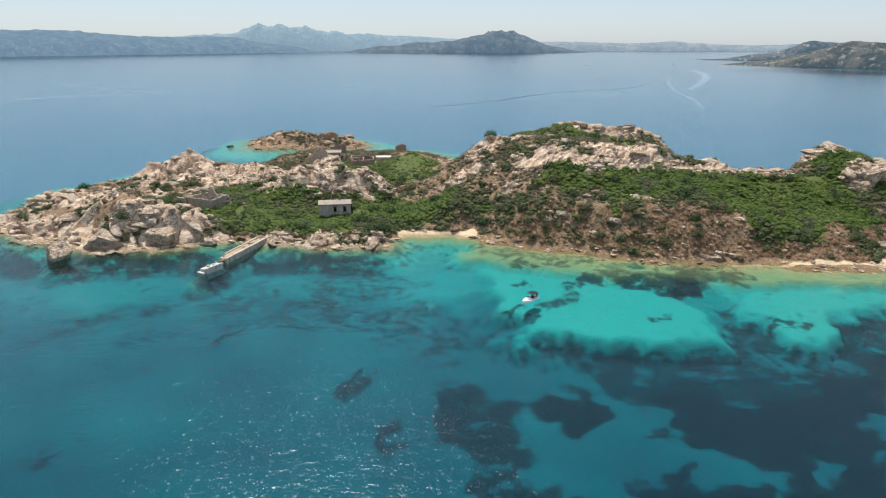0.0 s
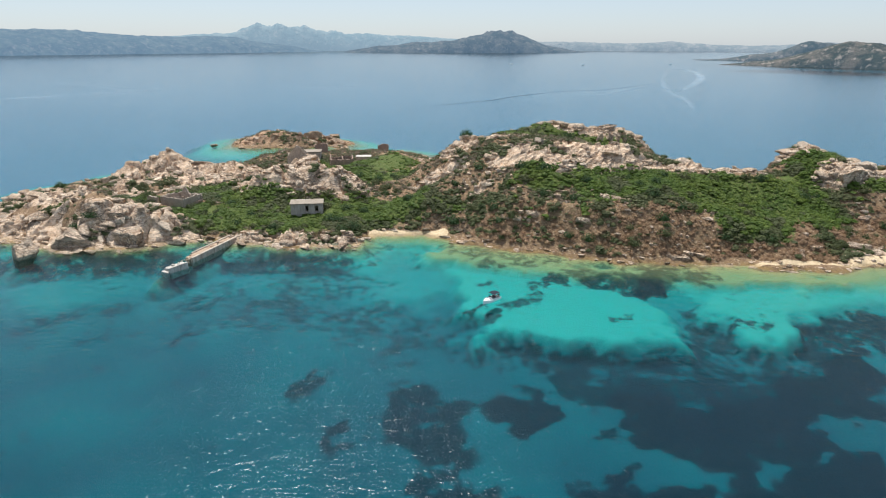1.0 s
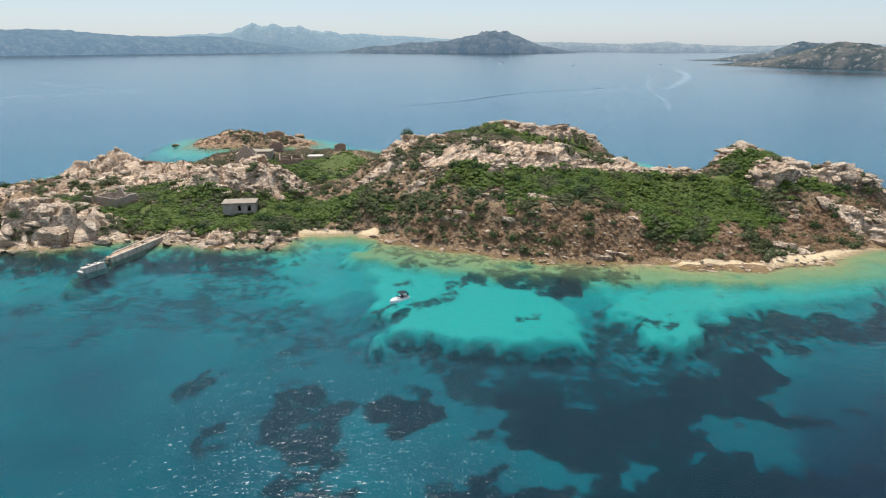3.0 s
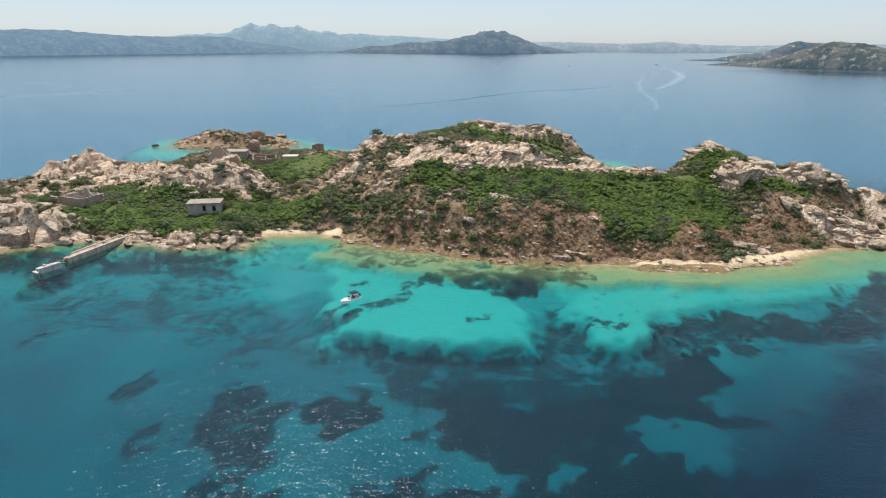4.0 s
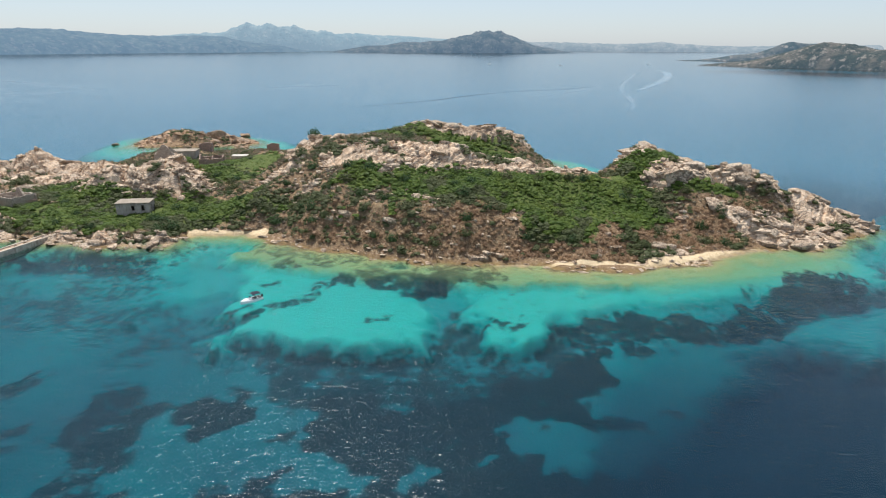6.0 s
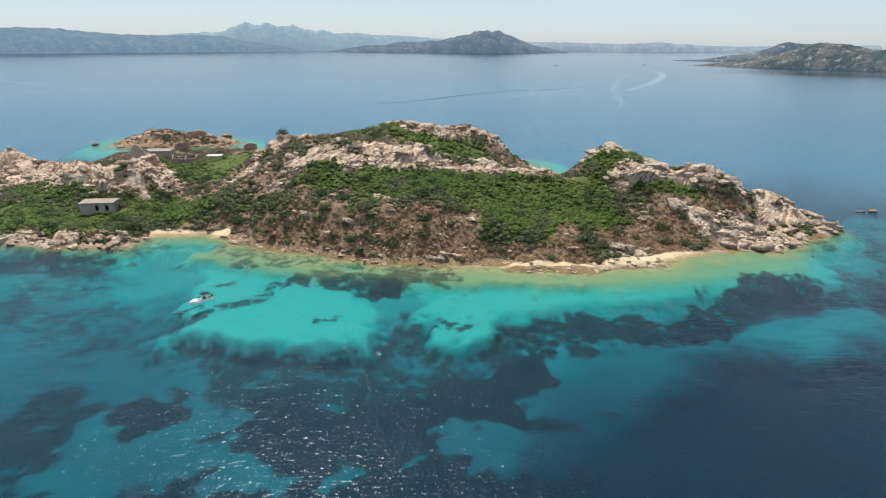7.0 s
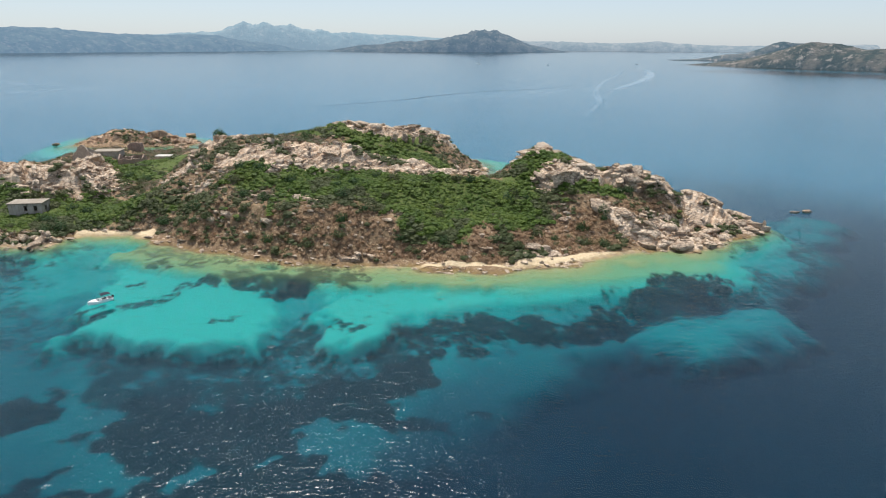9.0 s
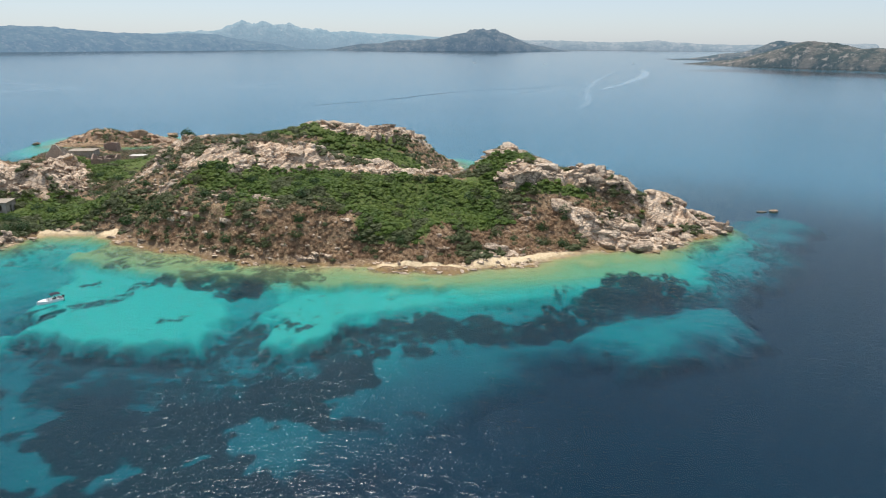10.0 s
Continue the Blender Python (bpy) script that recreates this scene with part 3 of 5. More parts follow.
def sheet(name, X, Y, Z, material, values=None, smooth_shade=True):
    """One mesh over a grid of places."""
    rows, cols = X.shape
    me = bpy.data.meshes.new(name)
    n = np.arange(rows * cols).reshape(rows, cols)
    quads = np.stack([n[:-1, :-1], n[:-1, 1:], n[1:, 1:], n[1:, :-1]], -1).reshape(-1, 4)
    me.vertices.add(rows * cols)
    me.vertices.foreach_set("co", np.stack([X, Y, Z], -1).astype(np.float32).ravel())
    me.loops.add(quads.size)
    me.loops.foreach_set("vertex_index", quads.astype(np.int32).ravel())
    me.polygons.add(len(quads))
    me.polygons.foreach_set("loop_start", np.arange(0, quads.size, 4, dtype=np.int32))
    me.polygons.foreach_set("use_smooth", np.ascontiguousarray(np.broadcast_to(smooth_shade, len(quads))))
    for key, v in (values or {}).items():
        me.attributes.new(key, "FLOAT", "POINT").data.foreach_set("value", v.astype(np.float32).ravel())
    me.update()
    me.validate()
    me.materials.append(material)
    return new(name, me)


def steps(*spans):
    """Grid lines: (from, to, spacing) one after another."""
    return np.unique(np.concatenate([np.linspace(a, b, max(2, int(round((b - a) / s)) + 1)) for a, b, s in spans]))


gx = steps((-4900, -700, 600), (-700, -200, 60), (-200, -125, 3), (-125, 175, 0.55), (175, 260, 2.5), (260, 700, 60), (700, 4900, 600))
gy = steps((-600, 0, 100), (0, 20, 5), (20, 112, 0.75), (112, 180, 0.5), (180, 250, 0.7), (250, 320, 0.9), (320, 400, 6), (400, 1000, 100), (1000, 4950, 500))
GX, GY = np.meshgrid(gx, gy)
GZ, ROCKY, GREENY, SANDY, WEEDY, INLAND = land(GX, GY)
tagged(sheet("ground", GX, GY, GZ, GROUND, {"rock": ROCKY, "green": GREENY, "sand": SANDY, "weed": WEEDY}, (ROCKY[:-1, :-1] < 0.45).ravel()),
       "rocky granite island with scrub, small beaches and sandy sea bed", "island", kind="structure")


def place(x, y):
    """Height of the ground at places inside the fine grid."""
    x, y = np.atleast_1d(np.asarray(x, float)), np.atleast_1d(np.asarray(y, float))
    i, j = np.clip(np.searchsorted(gx, x) - 1, 0, len(gx) - 2), np.clip(np.searchsorted(gy, y) - 1, 0, len(gy) - 2)
    fx, fy = (x - gx[i]) / (gx[i + 1] - gx[i]), (y - gy[j]) / (gy[j + 1] - gy[j])
    pick = lambda A: A[j, i] * (1 - fx) * (1 - fy) + A[j, i + 1] * fx * (1 - fy) + A[j + 1, i] * (1 - fx) * fy + A[j + 1, i + 1] * fx * fy
    return pick(GZ), pick(ROCKY), pick(GREENY), pick(SANDY), pick(INLAND)


sx, sy = steps((-4900, -700, 600), (-700, 700, 140), (700, 4900, 600)), steps((-600, 0, 100), (0, 400, 80), (400, 1000, 100), (1000, 4950, 500))
SX, SY = np.meshgrid(sx, sy)
tagged(sheet("water", SX, SY, np.zeros(SX.shape), WATER), "clear turquoise sea water rippled by a light wind", "sea", kind="structure")


# ---- the coasts far away ----
def far_hills(label, x0, y0, x1, y1, deep, crest, material, seed, rough, jag=5.0):
    """A hill country from (x0, y0) to (x1, y1) along its shore; crest: (how far along, height) from end to end."""
    n, k = 420, 30
    u, v = np.meshgrid(np.linspace(0, 1, n), np.linspace(0, 1, k))
    length = math.hypot(x1 - x0, y1 - y0)
    ux, uy = (x1 - x0) / length, (y1 - y0) / length
    wobble = fbm(u * length / 180, v * 0 + seed, seed, 4) * 0.05 * deep
    X = x0 + u * (x1 - x0) - uy * (v * deep + wobble)
    Y = y0 + u * (y1 - y0) + ux * (v * deep + wobble)
    high = np.interp(u, [c[0] for c in crest], [c[1] for c in crest])
    form = np.sin(np.pi * np.clip(v * 1.15, 0, 1) ** 0.75)
    Z = high * form * (1 + rough * fbm(u * length / 210, v * deep / 210, seed, 6, 0.62)) + jag * np.abs(fbm(u * length / 48, v * deep / 200, seed + 3, 4, 0.55)) * form * np.clip(high / 50 - 1.75, 0, 1)
    Z = np.where(v < 0.005, -3, np.where(v > 0.985, -3, np.maximum(Z, 0.5)))
    return tagged(sheet("backdrop", X, Y, Z, material), label, "coast", kind="structure")


# airlight tint that the hill materials emit in place of real air
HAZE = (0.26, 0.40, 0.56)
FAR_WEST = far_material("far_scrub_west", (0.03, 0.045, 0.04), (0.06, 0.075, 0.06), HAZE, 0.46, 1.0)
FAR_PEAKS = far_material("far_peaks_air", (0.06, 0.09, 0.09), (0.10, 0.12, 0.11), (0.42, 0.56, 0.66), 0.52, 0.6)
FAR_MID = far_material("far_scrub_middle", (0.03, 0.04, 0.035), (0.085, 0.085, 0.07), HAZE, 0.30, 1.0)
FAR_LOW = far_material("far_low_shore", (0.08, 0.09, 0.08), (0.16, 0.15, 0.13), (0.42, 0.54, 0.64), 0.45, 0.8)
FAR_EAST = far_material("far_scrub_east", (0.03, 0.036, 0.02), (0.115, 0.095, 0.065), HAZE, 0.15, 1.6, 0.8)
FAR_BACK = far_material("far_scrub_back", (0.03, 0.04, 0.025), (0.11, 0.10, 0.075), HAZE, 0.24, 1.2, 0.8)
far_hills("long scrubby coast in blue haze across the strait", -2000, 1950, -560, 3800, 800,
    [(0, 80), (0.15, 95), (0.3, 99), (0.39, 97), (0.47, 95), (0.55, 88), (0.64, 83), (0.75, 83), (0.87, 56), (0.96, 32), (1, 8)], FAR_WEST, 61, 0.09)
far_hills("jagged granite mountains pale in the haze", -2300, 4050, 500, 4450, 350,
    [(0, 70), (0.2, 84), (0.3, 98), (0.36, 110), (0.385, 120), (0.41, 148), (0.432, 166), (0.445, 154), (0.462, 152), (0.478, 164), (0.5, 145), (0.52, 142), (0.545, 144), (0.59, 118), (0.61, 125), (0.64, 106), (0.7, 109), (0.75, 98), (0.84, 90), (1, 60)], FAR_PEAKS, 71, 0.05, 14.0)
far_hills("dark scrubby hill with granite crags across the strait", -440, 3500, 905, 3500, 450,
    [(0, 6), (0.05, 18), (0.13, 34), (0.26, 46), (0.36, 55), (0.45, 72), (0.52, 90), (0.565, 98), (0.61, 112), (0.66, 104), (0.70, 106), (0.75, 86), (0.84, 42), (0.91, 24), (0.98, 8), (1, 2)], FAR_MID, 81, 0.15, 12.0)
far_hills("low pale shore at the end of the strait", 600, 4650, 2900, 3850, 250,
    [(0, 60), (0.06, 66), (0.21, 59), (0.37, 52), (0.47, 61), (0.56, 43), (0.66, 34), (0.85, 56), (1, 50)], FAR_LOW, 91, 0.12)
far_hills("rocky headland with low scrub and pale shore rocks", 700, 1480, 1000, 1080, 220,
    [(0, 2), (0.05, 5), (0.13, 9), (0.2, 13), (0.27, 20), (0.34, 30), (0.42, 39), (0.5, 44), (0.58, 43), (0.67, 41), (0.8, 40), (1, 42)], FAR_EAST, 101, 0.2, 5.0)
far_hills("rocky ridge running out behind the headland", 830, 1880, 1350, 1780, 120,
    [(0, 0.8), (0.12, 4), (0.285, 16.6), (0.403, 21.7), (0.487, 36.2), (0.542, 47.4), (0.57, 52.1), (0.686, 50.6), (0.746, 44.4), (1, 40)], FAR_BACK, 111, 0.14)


# ---- shapes ----
def rock_shape(seed, cuts, fine):
    """A block of granite about one metre in radius: split along three sets of joints, then worn."""
    rng = random.Random(seed)
    bm = bmesh.new()
    bmesh.ops.create_icosphere(bm, subdivisions=fine, radius=1.15)
    frame_turn = Euler((rng.gauss(0, 0.3), rng.gauss(0, 0.3), rng.gauss(0, 0.5))).to_matrix()
    planes = []
    for axis, near in ((0, 0.66), (1, 0.6), (2, 0.55)):
        for sign in (-1, 1):
            n = frame_turn.col[axis] * sign + Vector((rng.gauss(0, 0.12), rng.gauss(0, 0.12), rng.gauss(0, 0.12)))
            planes.append((n.normalized(), near * rng.uniform(0.8, 1.3)))
    for _ in range(max(cuts - 6, 1)):
        n = Vector((rng.gauss(0, 1), rng.gauss(0, 1), rng.gauss(0, 0.8))).normalized()
        planes.append((n, rng.uniform(0.62, 0.9)))
    shift = Vector((seed * 3.1, seed * 1.7, 0))
    for v in bm.verts:
        co = v.co.copy()
        for n, far in planes:
            over = co.dot(n) - far
            if over > 0:
                co = co - n * over
        v.co = co * (1 + 0.05 * noise.noise(v.co * 2.2 + shift) + 0.03 * noise.noise(v.co * 6 + shift))
    return bm


def arrays(bm):
    """Corners and faces (all of one size) of a bmesh."""
    bm.verts.ensure_lookup_table()
    co = np.array([v.co[:] for v in bm.verts])
    faces = np.array([[v.index for v in f.verts] for f in bm.faces])
    bm.free()
    return co, faces


def shrub_shape(seed, leaves, size, tall=0.85, ragged=0.25, thin=1.0, core=0.64):
    """A low bush about one metre in radius: a dark inside and many small sprays of leaf."""
    rng = np.random.default_rng(seed)
    co, quads = [], []
    rings, sides = 3, 8
    for r in range(rings + 1):
        a = r / rings * math.pi / 2
        for s in range(sides):
            b = 2 * math.pi * s / sides + 0.3 * r
            k = core * (1 + 0.14 * rng.standard_normal()) if r < rings else core
            co.append((k * math.cos(a) * math.cos(b), k * math.cos(a) * math.sin(b), tall * k * math.sin(a) - 0.15))
    for r in range(rings):
        for s in range(sides):
            quads.append((r * sides + s, r * sides + (s + 1) % sides, (r + 1) * sides + (s + 1) % sides, (r + 1) * sides + s))
    for _ in range(leaves):
        out = rng.standard_normal(3)
        out[2] = abs(out[2]) * 0.8 + 0.02
        out /= np.linalg.norm(out)
        lump = 1 + ragged * math.sin(3.1 * out[0] * 2 + seed) * math.cos(2.7 * out[1] * 2 - seed) + 0.13 * rng.standard_normal()
        mid = out * lump * 0.88 * np.array([1, 1, tall])
        n = out + 0.4 * rng.standard_normal(3)
        n /= np.linalg.norm(n)
        u = np.cross(n, rng.standard_normal(3))
        u /= np.linalg.norm(u)
        w = np.cross(n, u)
        a, b = size * rng.uniform(0.6, 1.3) / thin**0.5, size * rng.uniform(0.4, 0.8) * thin
        k = len(co)
        co += [tuple(mid - u * a), tuple(mid - w * b), tuple(mid + u * a + n * size * 0.3), tuple(mid + w * b)]
        quads.append((k, k + 1, k + 2, k + 3))
    return np.array(co), np.array(quads)


def mesh_from(name, co, faces, material, smooth_shade=False):
    me = bpy.data.meshes.new(name)
    k = faces.shape[1]
    me.vertices.add(len(co))
    me.vertices.foreach_set("co", co.astype(np.float32).ravel())
    me.loops.add(faces.size)
    me.loops.foreach_set("vertex_index", faces.astype(np.int32).ravel())
    me.polygons.add(len(faces))
    me.polygons.foreach_set("loop_start", np.arange(0, faces.size, k, dtype=np.int32))
    me.polygons.foreach_set("use_smooth", np.full(len(faces), smooth_shade))
    me.update()
    me.validate()
    me.materials.append(material)
    return me


def turned(n, rng, lean=0.0, strike=None):
    """Turns about z, random or spread about a strike, with a little lean."""
    a = rng.uniform(0, 2 * np.pi, n) if strike is None else rng.normal(strike, 0.45, n)
    m = np.zeros((n, 3, 3))
    m[:, 0, 0], m[:, 0, 1], m[:, 1, 0], m[:, 1, 1], m[:, 2, 2] = np.cos(a), -np.sin(a), np.sin(a), np.cos(a), 1
    if lean:
        b = rng.normal(0, lean, n)
        t = np.zeros((n, 3, 3))
        t[:, 0, 0], t[:, 1, 1], t[:, 1, 2], t[:, 2, 1], t[:, 2, 2] = 1, np.cos(b), -np.sin(b), np.sin(b), np.cos(b)
        m = m @ t
    return m


def strewn(name, label, category, shapes, where, sizes, material, rng, lean=0.0, strike=None):
    """Countless small things of one kind, joined into one mesh."""
    pick = rng.integers(0, len(shapes), len(where))
    all_co, all_faces, start = [], [], 0
    for k, (co, faces) in enumerate(shapes):
        sel = np.flatnonzero(pick == k)
        if not len(sel):
            continue
        m = turned(len(sel), rng, lean, strike)
        pts = np.einsum("nij,nvj->nvi", m, co[None] * sizes[sel][:, None, :]) + where[sel][:, None, :]
        all_co.append(pts.reshape(-1, 3))
        all_faces.append((faces[None] + start + np.arange(len(sel))[:, None, None] * len(co)).reshape(-1, faces.shape[1]))
        start += len(sel) * len(co)
    me = mesh_from(name, np.concatenate(all_co), np.concatenate(all_faces), material)
    return tagged(new(name, me), label, category, kind="stuff")


def scatter(rng, spacing, x0, y0, x1, y1):
    """Places on a shaken grid, with the ground at each."""
    X, Y = np.meshgrid(np.arange(x0, x1, spacing), np.arange(y0, y1, spacing))
    x = X.ravel() + rng.uniform(-0.5, 0.5, X.size) * spacing
    y = Y.ravel() + rng.uniform(-0.5, 0.5, X.size) * spacing
    return (x, y, *place(x, y))


# ---- loose granite ----
rng = np.random.default_rng(7)
SMALL_ROCKS = [arrays(rock_shape(s, 8, 1)) for s in range(8)]
MID_ROCKS = [arrays(rock_shape(20 + s, 9, 2)) for s in range(8)]
x, y, z, rock, green, sand, inland = scatter(rng, 1.25, -124, 112, 175, 320)
patch = fbm(x / 9, y / 9, 77, 3)
keep = (inland > -0.6) & (rock + 0.25 * patch > 0.45) & (sand < 0.5) & (rng.random(len(x)) < np.where(zone(x, y, [(32, 157, 76, 157, 6)]) > 0.5, 0.1, (0.22 + 0.4 * ramp(patch, -0.4, 0.5)) * np.where(x < -40, np.where(y > 150, 0.25, 0.4), np.where(x > 104, 1.25, 1.0))))
shoreline = (inland > np.where((y < 150) & (x > 14), -0.7, -1.2)) & (inland < 2.6) & (rng.random(len(x)) < np.where((y < 150) & (x > 14), 0.5, 0.6)) & (sand < 0.45)
loose = (inland > 2) & (rock < 0.4) & (green < 0.5) & (rng.random(len(x)) < np.where((inland < 7) & (x > 25), 0.2, np.where((inland < 13) & (x > 30), 0.08, 0.012)) + 0.12 * np.clip(patch, 0, 1))
rubble = (zone(x, y, [(46, 138.5, 57, 130, 1.7), (34, 141, 38, 139.5, 1.6), (42, 138.5, 44, 138, 1.0), (29, 144, 30, 148, 1.3), (24, 156, 30, 149, 1.5), (39, 150, 43, 149.5, 1.5), (22, 150, 25, 152, 1.2), (16, 153, 18, 156, 1.5), (104, 125, 107, 123, 1.6), (112, 134, 113, 139, 0.8)]) > 0.5) & (rng.random(len(x)) < 0.8)
keep = keep | shoreline | loose | rubble
x, y, z, rock, shoreline = x[keep], y[keep], z[keep], rock[keep], shoreline[keep]
size = np.where(shoreline, rng.uniform(0.2, 0.7, len(x)) * np.where((x > 14) & (y < 150), 0.75, 1.0), rng.uniform(0.35, 0.9, len(x)) * (0.75 + 0.5 * rock)) * np.where(rng.random(len(x)) < 0.2, 1.8, 1.0)
sizes = size[:, None] * rng.uniform(0.6, 1.4, (len(x), 3)) * np.array([1.5, 0.95, 0.7])
sizes[:, :2] *= np.where(shoreline, 1.35, 1.0)[:, None]
sizes[:, 2] *= np.where(shoreline, 0.55, 1.0)
where = np.stack([x, y, np.maximum(z, -0.4) + np.where(shoreline, -0.05, 0.15) * size], -1)
strewn("loose_stones", "pale pinkish granite stones and rubble among the scrub", "stones", SMALL_ROCKS, where, sizes, ROCK, rng, 0.35, -0.35)

# single boulders on the crags and along the shore
BOULDER_MESHES = [mesh_from("boulder", *shape, ROCK_ONE, True) for shape in MID_ROCKS]
x, y, z, rock, green, sand, inland = scatter(rng, 3.9, -122, 120, 172, 318)
keep = (inland > -0.5) & (rock > 0.55) & (sand < 0.3) & ((x > -45) | (rng.random(len(x)) < 0.55)) & (zone(x, y, [(32, 157, 76, 157, 6)]) < 0.5)
order = np.flatnonzero(keep)
rng.shuffle(order)
for n in order[:290]:
    ob = new("boulder", BOULDER_MESHES[int(rng.integers(8))])
    s = rng.uniform(0.7, 1.6) * (1.5 if rng.random() < 0.15 else 1.0) * (0.62 if -44 < x[n] < -5 and y[n] < 145 else 1.0)
    ob.matrix_world = Matrix.LocRotScale((x[n], y[n], z[n] + 0.1 * s), Euler((rng.normal(0, 0.25), rng.normal(0.1, 0.25), rng.normal(-0.35, 0.5))), (s * rng.uniform(1.1, 2.6), s * rng.uniform(0.7, 1.2), s * rng.uniform(0.5, 0.95)))
    tagged(ob, "weathered pinkish granite boulder on the rocky ground", "boulder", "granite boulders")

# ---- scrub ----
SCRUB = [shrub_shape(s, 66, 0.095, 0.85, 0.2, 1.0, 0.76) for s in range(6)]
THIN = [shrub_shape(30 + s, 46, 0.19, 0.95, 0.45, 0.4, 0.62) for s in range(5)]
x, y, z, rock, green, sand, inland = scatter(rng, 1.02, -122, 112, 172, 318)
blot, mottle = fbm(x / 11, y / 11, 81, 3), fbm(x / 4, y / 4, 85, 3)
# kept clear: round the buildings, on the meadow and on the paths
clear = np.maximum(zone(x, y, [(-25, 153, -19, 154, 2.4), (-62, 160, -57, 161, 4.4), (-57.5, 154.5, -55.5, 156.5, 1.8), (-22, 208, -14, 220, 3.5), (-36, 205, -34, 218, 3.5)]), zone(x, y, [(-50, 160, -48, 150, 1.2), (92, 150, 100, 150, 2), (83, 152, 91, 147, 2.2)]))
north = (y > 178) & (x > -10) & (y < 300) & (x < 110)
alive = (inland > 2.0) & (sand < 0.3) & (clear < 0.5) & (~north | (rng.random(len(x)) < np.where((x > 30) & (y > 190), 0.5, 0.33)))
lush = alive & (green + 0.42 * mottle + 0.2 * blot > 0.42) & (rock + 0.2 * mottle < 0.72)
slope = alive & ~lush & (rock + 0.25 * mottle < 0.5)
low_slope = slope & (x > 18) & (inland < 9.5 + 3 * blot + 4 * ramp(x, 60, 100)) & (y < 150)
dry = low_slope & (rng.random(len(x)) < 0.97)
grey = slope & ~low_slope & (rng.random(len(x)) < np.where(mottle + blot > -0.5, 0.92, 0.6) * np.where(x < -58, 0.35, 1.0))
tufts = alive & (rock >= 0.45) & (mottle + 0.7 * blot > 0.62)
thicket = shore(x, y, THICKET) > 0
olive = (lush & (blot + 0.6 * mottle > np.where(thicket, 0.1, np.where(x < -5, 0.3, 0.6)))) | (grey & (rng.random(len(x)) < 0.4)) | (low_slope & (rng.random(len(x)) < np.where(x < 52, 0.34, 0.1))) | tufts
for name, label, chosen, shapes, material, small, big, tall in (
        ("green_scrub", "dense bright green maquis scrub covering the slopes", lush & ~olive, SCRUB, LEAF_GREEN, 0.8, 1.3, 0.75),
        ("olive_scrub", "dull olive green shrubs on the slopes", olive, SCRUB, LEAF_OLIVE, 0.6, 1.15, 0.85),
        ("dry_scrub", "brown dried-out scrub above the shore", dry & ~olive, THIN, LEAF_DRY, 0.6, 1.05, 0.9),
        ("grey_scrub", "grey-brown leafless brush between the rocks", grey & ~olive, THIN, LEAF_GREY, 0.5, 1.05, 0.9)):
    n = np.flatnonzero(chosen)
    meadow = zone(x[n], y[n], [(-9, 200, -5, 218, 4)]) > 0.5
    s = np.where(meadow, 0.45, 1.0) * rng.uniform(small, big, len(n)) * (1 + 0.2 * np.clip(blot[n], -1, 1) + 0.3 * np.clip(mottle[n], -1, 1))
    sizes = s[:, None] * np.array([1, 1, tall]) * rng.uniform(0.8, 1.2, (len(n), 3))
    strewn(name, label, "scrub", shapes, np.stack([x[n], y[n], z[n] + 0.45 * np.clip(mottle[n], 0, 1) * (name == "green_scrub")], -1), sizes, material, rng, 0.1)

# single round bushes that stand out of the scrub
BUSH_DARK = [mesh_from("bush", *shrub_shape(50 + s, 420, 0.105, 0.95, 0.35), LEAF_DARK) for s in range(3)]
BUSH_OLIVE = [mesh_from("bush", *shrub_shape(60 + s, 420, 0.105, 0.9, 0.35), LEAF_OLIVE) for s in range(3)]
x, y, z, rock, green, sand, inland = scatter(rng, 5.2, -118, 118, 150, 300)
pick = (inland > 3.5) & (sand < 0.1) & (rng.random(len(x)) < 0.55) & (rock < 0.8)
pick &= zone(x, y, [(-25, 150.5, -19, 152, 3.2), (-62, 160, -57, 161, 5), (-10, 196, -4, 220, 6), (-20, 208, -14, 220, 4), (-36, 205, -34, 218, 3.5)]) < 0.5
for n in np.flatnonzero(pick)[:240]:
    dark = rng.random() < 0.45
    ob = new("bush", (BUSH_DARK if dark else BUSH_OLIVE)[int(rng.integers(3))])
    s = rng.uniform(0.9, 1.9)
    ob.matrix_world = Matrix.LocRotScale((x[n], y[n], z[n]), Euler((0, 0, rng.uniform(0, 6.28))), (s * rng.uniform(0.9, 1.3), s, s * rng.uniform(0.8, 1.1)))
    tagged(ob, "rounded dark green evergreen bush on the slope" if dark else "rounded olive grey bush on the slope", "bush", "round bushes")


# ---- things built by people ----
def concrete(name, a, b, grime, scale=1.0):
    m = Nodes(name)
    c = m.mix(m.step(m.noise(0.7 * scale, 5, 0.6), 0.35, 0.65), a, b)
    streak = m.noise(1.6 * scale, 4, 0.6, m.scaled(1.6, 1.6, 0.25))
    c = m.mix(m.step(streak, 0.5, 0.7, 0, 0.7), c, grime)
    return m.surface(c, 0.9, m.bump(m.noise(6 * scale, 5, 0.7), 0.6, 0.05), specular=0.2)


def plain(name, colour, rough=0.5, metal=0.0, spread=0.15):
    m = Nodes(name)
    dark = tuple(v * (1 - 2 * spread) for v in colour)
    return m.surface(m.mix(m.step(m.noise(2.5, 5, 0.6), 0.3, 0.75), colour, dark), rough, m.bump(m.noise(20, 3), 0.15, 0.01), metal)


